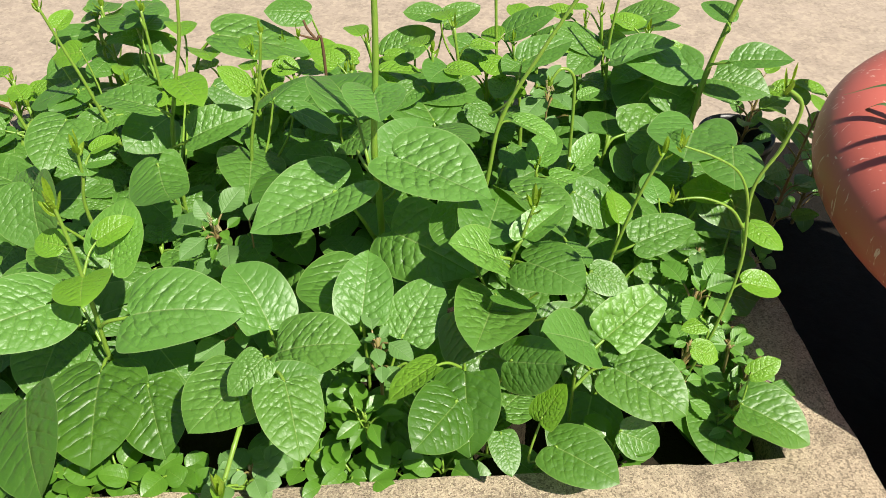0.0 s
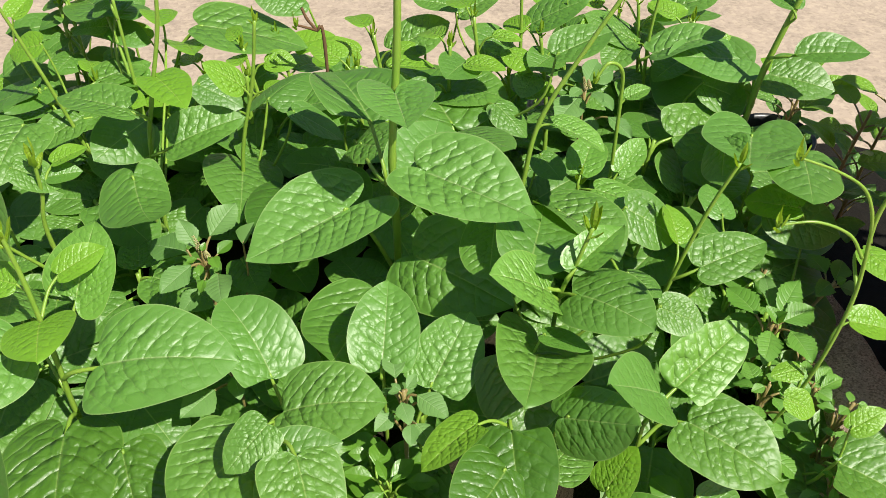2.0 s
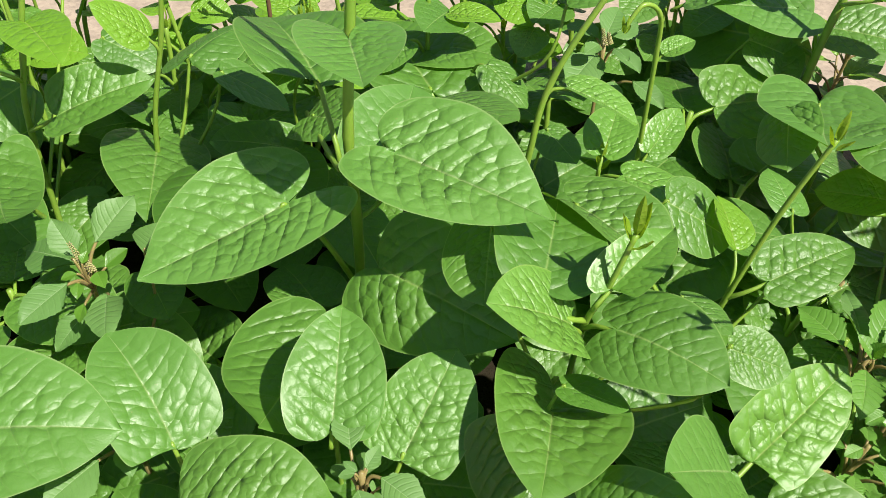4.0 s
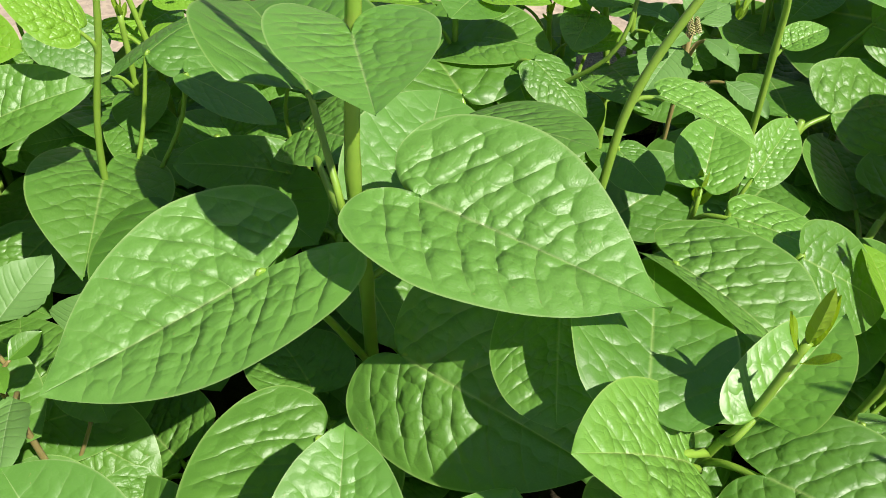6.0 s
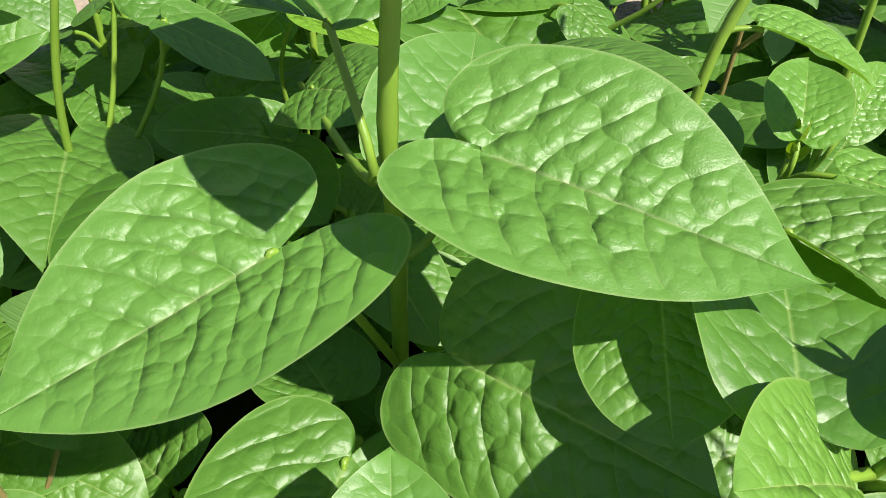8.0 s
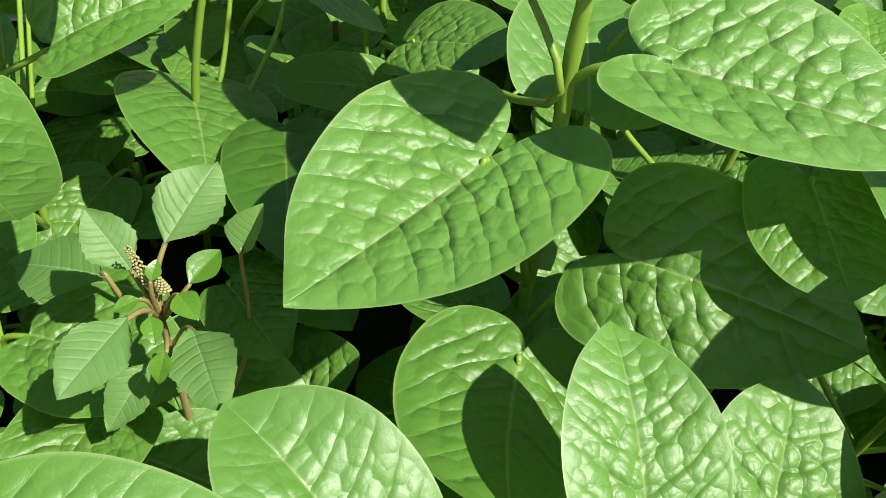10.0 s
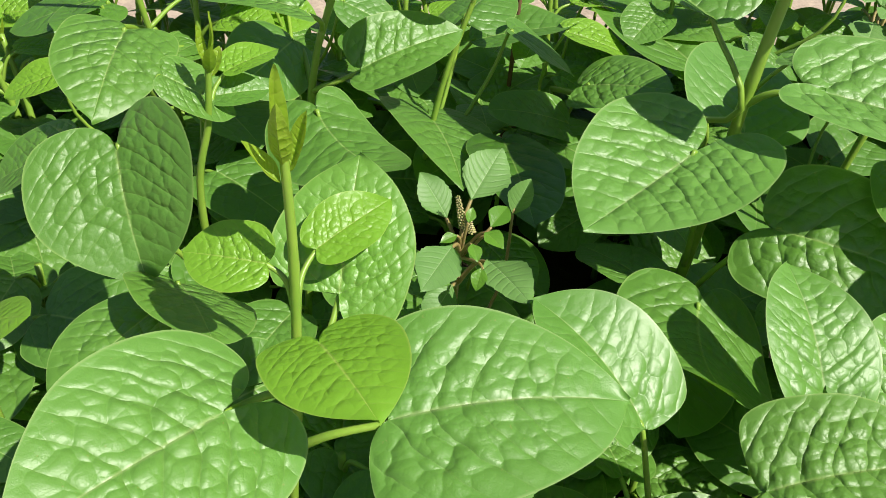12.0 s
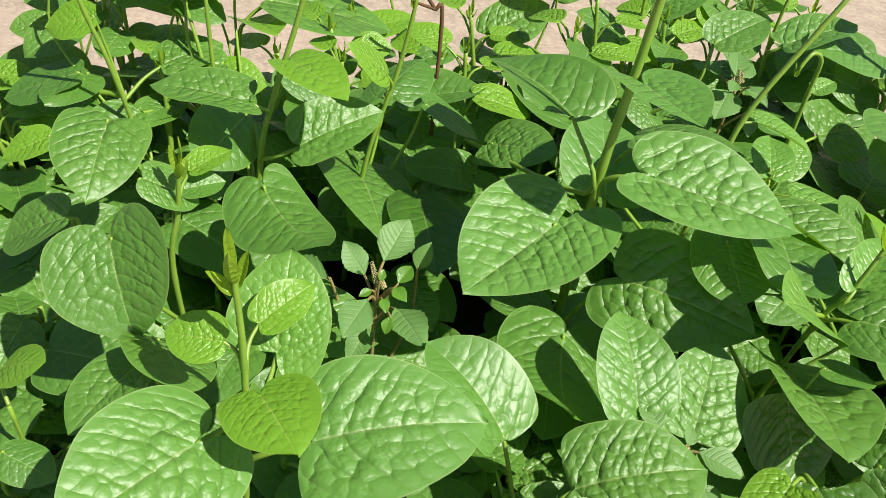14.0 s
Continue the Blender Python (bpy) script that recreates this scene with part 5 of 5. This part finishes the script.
# ---- taller spinach along the back of the bed ----
rng = random.Random(29)
for i in range(26):
    u, v = 0.0 + 0.94 * i / 25 + rng.uniform(-0.02, 0.02), rng.uniform(0.50, 0.61)
    foot = bed(u, v, 0.2)
    h = rng.uniform(0.13, 0.25)
    top = foot + Vector((rng.uniform(-0.03, 0.03), rng.uniform(0.0, 0.05), h))
    p = Plant([foot, foot.lerp(top, 0.5) + Vector((0.008, 0.004, 0)), top], "leafy spinach plant at the back of the planter", 0.0034, 0.002, group="spinach plants in the planter")
    for j in range(7):
        a = rng.uniform(0, 1.0) + j * 2.4
        out = Vector((math.cos(a), math.sin(a), 0))
        at = foot.lerp(top, 0.45 + 0.55 * j / 6)
        b = at + out * 0.022
        ln = rng.uniform(0.06, 0.10) * (1 - 0.08 * j)
        t = b + out * ln * 0.92 + Vector((0, 0, rng.uniform(-0.3, 0.2) * ln))
        nrm = (Vector((0.1, -0.25, 1)) + Vector((rng.uniform(-0.3, 0.3), rng.uniform(-0.3, 0.3), 0))).normalized()
        p.leaf(b, t, nrm, ln * rng.uniform(0.65, 0.85), ln * 0.06, 0.04, rng.uniform(0.4, 1.2), YOUNG if j > 4 else None, 18)
    p.bud(top, 0.018)

# ---- red pot beside the planter ----
def lathe(profile, sides=72, wob=0.0):
    bm = bmesh.new()
    rings = []
    for r, z in profile:
        rings.append([bm.verts.new((r * math.cos(math.tau * q / sides), r * math.sin(math.tau * q / sides), z)) for q in range(sides)])
    for a, b in zip(rings, rings[1:]):
        for q in range(sides):
            bm.faces.new((a[q], a[(q + 1) % sides], b[(q + 1) % sides], b[q]))
    return bm


POT = Vector((0.703, 0.639, 0.008))
pot = tagged(new("flower_pot"), "large red plastic flower pot with scratched rolled rim", "pot")
pot.location = POT
body = [(0.0, 0.012), (0.09, 0.012), (0.095, 0.0), (0.10, 0.004), (0.108, 0.05), (0.125, 0.13), (0.155, 0.24), (0.185, 0.33), (0.205, 0.38), (0.236, 0.405)]
part("body", lathe(body), RED, pot)
ring = [(0.273 + 0.050 * math.cos(a), 0.428 + 0.050 * math.sin(a)) for a in (math.tau * i / 28 - 2.2 for i in range(29))]
part("rim", lathe(ring, 96), RED, pot)
part("soil", lathe([(0.0, 0.385), (0.12, 0.388), (0.19, 0.392), (0.232, 0.40)], 40), SOIL, pot)


def strap(points, width, fold=0.2):
    """A long arching grass-like leaf."""
    pts = spline(points, 8)
    bm = bmesh.new()
    uv, rib, big = (bm.loops.layers.uv.new(q) for q in ("blade", "rib", "size"))
    rows, data = [], {}
    for i, p in enumerate(pts):
        f = i / (len(pts) - 1)
        a = (pts[min(i + 1, len(pts) - 1)] - pts[max(i - 1, 0)]).normalized()
        side = a.cross(Vector((0, 0, 1))).normalized()
        nrm = side.cross(a)
        w = width * 0.5 * min(1.0, 0.35 + 2.5 * f) * (1 - f ** 3) + 0.0004
        row = []
        for j in range(-2, 3):
            q = bm.verts.new(p + side * (w * j / 2) + nrm * (fold * w * abs(j) / 2))
            data[q] = ((f, j * 0.05), (f, abs(j) / 2))
            row.append(q)
        rows.append(row)
    for a, b in zip(rows, rows[1:]):
        for j in range(4):
            f = bm.faces.new((a[j], b[j], b[j + 1], a[j + 1]))
            for lp in f.loops:
                lp[uv].uv, lp[rib].uv = data[lp.vert]
                lp[big].uv = (width, 0.0)
    return bm


lily = tagged(new("strap_leaf_plant"), "plant with narrow arching strap leaves growing in the red pot", "plant")
lily.location = (0.50, 0.655, 0.392)
for ends in (((0.0, 0.01, 0.0), (-0.03, 0.02, 0.12), (-0.065, 0.045, 0.135), (-0.095, 0.076, 0.108)),
             ((0.0, 0.0, 0.0), (-0.03, 0.03, 0.09), (-0.055, 0.06, 0.105), (-0.069, 0.080, 0.088)),
             ((0.0, 0.0, 0.0), (-0.02, 0.01, 0.05), (-0.045, 0.02, 0.062), (-0.07, 0.02, 0.056)),
             ((0.01, -0.01, 0.0), (-0.015, -0.01, 0.05), (-0.035, -0.015, 0.062), (-0.055, -0.025, 0.058)),
             ((0.02, 0.02, 0.0), (0.0, 0.07, 0.09), (-0.01, 0.12, 0.10), (-0.03, 0.16, 0.07)),
             ((0.05, 0.02, 0.0), (0.14, 0.04, 0.2), (0.22, 0.04, 0.22), (0.28, 0.02, 0.14))):
    part("leaf", strap([Vector(e) for e in ends], 0.011), BLADE, lily)
for y, z in ((-0.045, 0.22), (-0.062, 0.245), (-0.085, 0.235), (-0.105, 0.26), (-0.16, 0.24), (-0.19, 0.25), (-0.215, 0.235)):
    part("leaf", strap([Vector((0.04, 0.0, 0.0)), Vector((0.07, 0.6 * y, 0.7 * z)), Vector((0.02, y, z)), Vector((-0.06, y * 1.05, z - 0.015))], 0.011), BLADE, lily)
# broad leaves out of view, added to shade the floor behind the pot
rng = random.Random(41)
for i in range(52):
    a = rng.uniform(-0.7, 1.9)
    out, reach, top = Vector((math.cos(a), math.sin(a), 0)), rng.uniform(0.10, 0.34), rng.uniform(0.16, 0.34)
    foot = Vector((0.22, 0.045, 0.0)) + out * rng.uniform(0.0, 0.05)
    part("leaf", strap([foot, foot + out * reach * 0.35 + Vector((0, 0, top * 0.8)), foot + out * reach * 0.75 + Vector((0, 0, top)), foot + out * reach + Vector((0, 0, top * 0.85))], 0.045), BLADE, lily)


# ---- weeds between the spinach ----
def weed(foot, top, leaves, length, label, mat=WEED, ratio=0.66, spike=0.0, name="weed", red=True, seed=1, spread=0.55, group="weeds in the planter", heart=-0.5):
    """A soft-leaved weed: stalked oval leaves in a spiral round a reddish stem, with a seed spike on some."""
    rng = random.Random(seed)
    p = Plant([foot, top], label, 0.0022, 0.0014, name, STEM_RED if red else STEM, group, "weed")
    top = Vector(top)
    for i in range(leaves):
        f = i / max(1, leaves - 1)
        a = seed + i * 2.4
        out = Vector((math.cos(a), math.sin(a), 0))
        ln = length * (1.0 - 0.62 * f) * rng.uniform(0.85, 1.15)
        b = top - Vector((0, 0, 0.030 * (1 - f))) + out * length * (spread * (1 - 0.8 * f))
        t = b + out * ln * 0.9 + Vector((0, 0, ln * rng.uniform(-0.35, 0.12)))
        n = (Vector((0.1, -0.2, 1)) - out * 0.15 + Vector((rng.uniform(-0.2, 0.2), rng.uniform(-0.2, 0.2), 0))).normalized()
        p.leaf(b, t, n, ln * ratio, ln * 0.05, 0.05, heart, mat, 18, True, "", 1.8)
    if spike:
        p.spike(top, spike)
    return p


weed((-0.06, 0.535, 0.2), (-0.062, 0.534, 0.352), 9, 0.028, "small soft weed with pale green leaves", name="soft_weed", seed=3)
weed((0.25, 0.585, 0.2), (0.252, 0.575, 0.305), 10, 0.040, "broad-leaved weed with toothed bright green leaves beside the rim", LUSH, 0.66, name="broad_weed", seed=7)
weed((0.29, 0.535, 0.2), (0.297, 0.528, 0.292), 10, 0.030, "small weed with green leaves at the rim", LUSH, 0.66, name="rim_weed", seed=31)
weed((0.29, 0.615, 0.2), (0.305, 0.622, 0.298), 9, 0.030, "small weed with green leaves at the rim", LUSH, 0.7, name="rim_weed", seed=34)
weed((0.235, 0.545, 0.2), (0.232, 0.540, 0.300), 9, 0.034, "small weed with green leaves at the rim", LUSH, 0.64, name="rim_weed", seed=37)
weed((0.285, 0.725, 0.2), (0.297, 0.722, 0.306), 9, 0.034, "small weed with green leaves at the rim", LUSH, 0.66, name="rim_weed", seed=40)
weed((0.305, 0.56, 0.2), (0.320, 0.558, 0.300), 9, 0.030, "small weed with green leaves at the rim", LUSH, 0.7, name="rim_weed", seed=12)
weed((0.29, 0.50, 0.2), (0.286, 0.495, 0.285), 9, 0.026, "small weed with green leaves at the rim", LUSH, 0.6, name="rim_weed", seed=15)
weed((-0.18, 0.455, 0.2), (-0.175, 0.437, 0.288), 8, 0.036, "nettle-like weed with toothed green leaves by the rim", ratio=0.75, name="nettle_weed", seed=21, heart=0.6)
weed((-0.21, 0.61, 0.2), (-0.213, 0.60, 0.33), 8, 0.040, "amaranth weed with dull green leaves", name="amaranth_weed", seed=23)

# ---- round-leaved creeping weed along the front rim ----
rng = random.Random(5)
for x, y in ((-0.40, 0.445), (-0.36, 0.453), (-0.335, 0.44), (-0.31, 0.458), (-0.281, 0.44), (-0.255, 0.45), (-0.235, 0.437), (-0.105, 0.44), (-0.085, 0.452), (-0.066, 0.443), (-0.10, 0.55), (-0.08, 0.53), (-0.11, 0.515), (-0.09, 0.49), (-0.045, 0.46), (-0.13, 0.47), (0.0, 0.46), (0.17, 0.475)):
    foot = Vector((x, y + 0.01, 0.205))
    p = Plant([foot, Vector((x, y, 0.25))], "low creeping weed with small round bright green leaves", 0.0016, 0.0012, "creeping_weed", None, "creeping weeds along the rim", "weed")
    for j in range(7):
        a = j * 2.4 + x * 40
        out = Vector((math.cos(a), math.sin(a), 0))
        b = Vector((x, y, 0.238 + 0.0042 * j)) + out * rng.uniform(0.003, 0.016)
        ln = rng.uniform(0.017, 0.034)
        t = b + out * ln * 0.95 + Vector((0, 0, rng.uniform(-0.2, 0.35) * ln))
        n = (Vector((rng.uniform(-0.4, 0.4), rng.uniform(-0.7, 0.2), 1))).normalized()
        p.leaf(b, t, n, ln * 0.85, ln * rng.uniform(-0.05, 0.22), 0.08, rng.uniform(0.0, 0.6), CLOVER, 14)

# ---- nursery pot with a small shrub behind the red pot ----
tub = tagged(new("nursery_pot"), "black plastic nursery pot standing on the concrete", "pot")
tub.location = (0.50, 1.19, 0)
tub.scale = (0.62, 0.62, 0.80)
part("body", lathe([(0.0, 0.01), (0.075, 0.01), (0.078, 0.0), (0.082, 0.005), (0.095, 0.19), (0.101, 0.19), (0.103, 0.2), (0.103, 0.212), (0.098, 0.215), (0.092, 0.205), (0.088, 0.18)], 40), BLACK, tub)
part("soil", lathe([(0.0, 0.182), (0.05, 0.185), (0.089, 0.181)], 24), SOIL, tub)
rng = random.Random(8)
for k_, (x, y) in enumerate(((0.50, 1.185), (0.56, 1.10), (0.62, 1.14))):
    p = Plant([(x, y, 0.15 if k_ == 0 else 0.0), (x + 0.01, y, 0.16), (x + 0.015, y - 0.01, 0.27)], "small shrub with glossy oval leaves behind the planter", 0.003, 0.002, "small_shrub", STEM_RED, "shrubs behind the planter")
    for j in range(17):
        a = j * 2.4 + k_
        out = Vector((math.cos(a), math.sin(a), 0))
        b = Vector((x + 0.01, y, 0.15 + 0.008 * j if k_ == 0 else 0.04 + 0.014 * j)) + out * 0.02
        ln = rng.uniform(0.04, 0.07)
        t = b + out * ln * 0.9 + Vector((0, 0, ln * rng.uniform(-0.1, 0.5)))
        n = (Vector((rng.uniform(-0.3, 0.3), rng.uniform(-0.5, 0.1), 1))).normalized()
        p.leaf(b, t, n, ln * 0.55, ln * 0.05, 0.05, 0.1, YOUNG if j > 9 else MATURE, 14)

# ---- near-black ground patch between planter and pot, the pot's shade painted into it ----
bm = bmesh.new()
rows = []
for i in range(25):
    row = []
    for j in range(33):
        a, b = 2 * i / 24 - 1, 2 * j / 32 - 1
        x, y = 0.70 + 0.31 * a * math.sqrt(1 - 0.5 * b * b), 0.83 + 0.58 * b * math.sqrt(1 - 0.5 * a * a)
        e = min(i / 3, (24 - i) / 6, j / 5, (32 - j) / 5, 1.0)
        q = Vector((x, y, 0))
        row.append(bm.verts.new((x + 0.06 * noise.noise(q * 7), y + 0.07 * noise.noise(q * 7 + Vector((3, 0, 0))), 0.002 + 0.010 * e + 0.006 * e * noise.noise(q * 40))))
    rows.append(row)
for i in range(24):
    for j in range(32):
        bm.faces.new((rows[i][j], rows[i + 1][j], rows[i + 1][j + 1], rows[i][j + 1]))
tagged(part("earth", bm, SHADE_BLACK, None), "near-black ground patch under the red pot, with shade painted into its colour", "soil", kind="stuff")

# ---- a dry twig on the floor behind the planter ----
twig = tagged(new("twig"), "thin dark dry twig lying on the concrete floor", "twig")
part("stem", tube(spline([Vector(q) for q in ((-1.03, 1.60, 0.004), (-0.963, 1.566, 0.005), (-0.925, 1.537, 0.004), (-0.885, 1.516, 0.005))], 6), 0.0032, 0.0020, 8, 0.15), DRY, twig)
part("side_shoot", tube(spline([Vector(q) for q in ((-0.925, 1.537, 0.005), (-0.905, 1.545, 0.007), (-0.890, 1.556, 0.006))], 5), 0.0018, 0.0010, 6), DRY, twig)
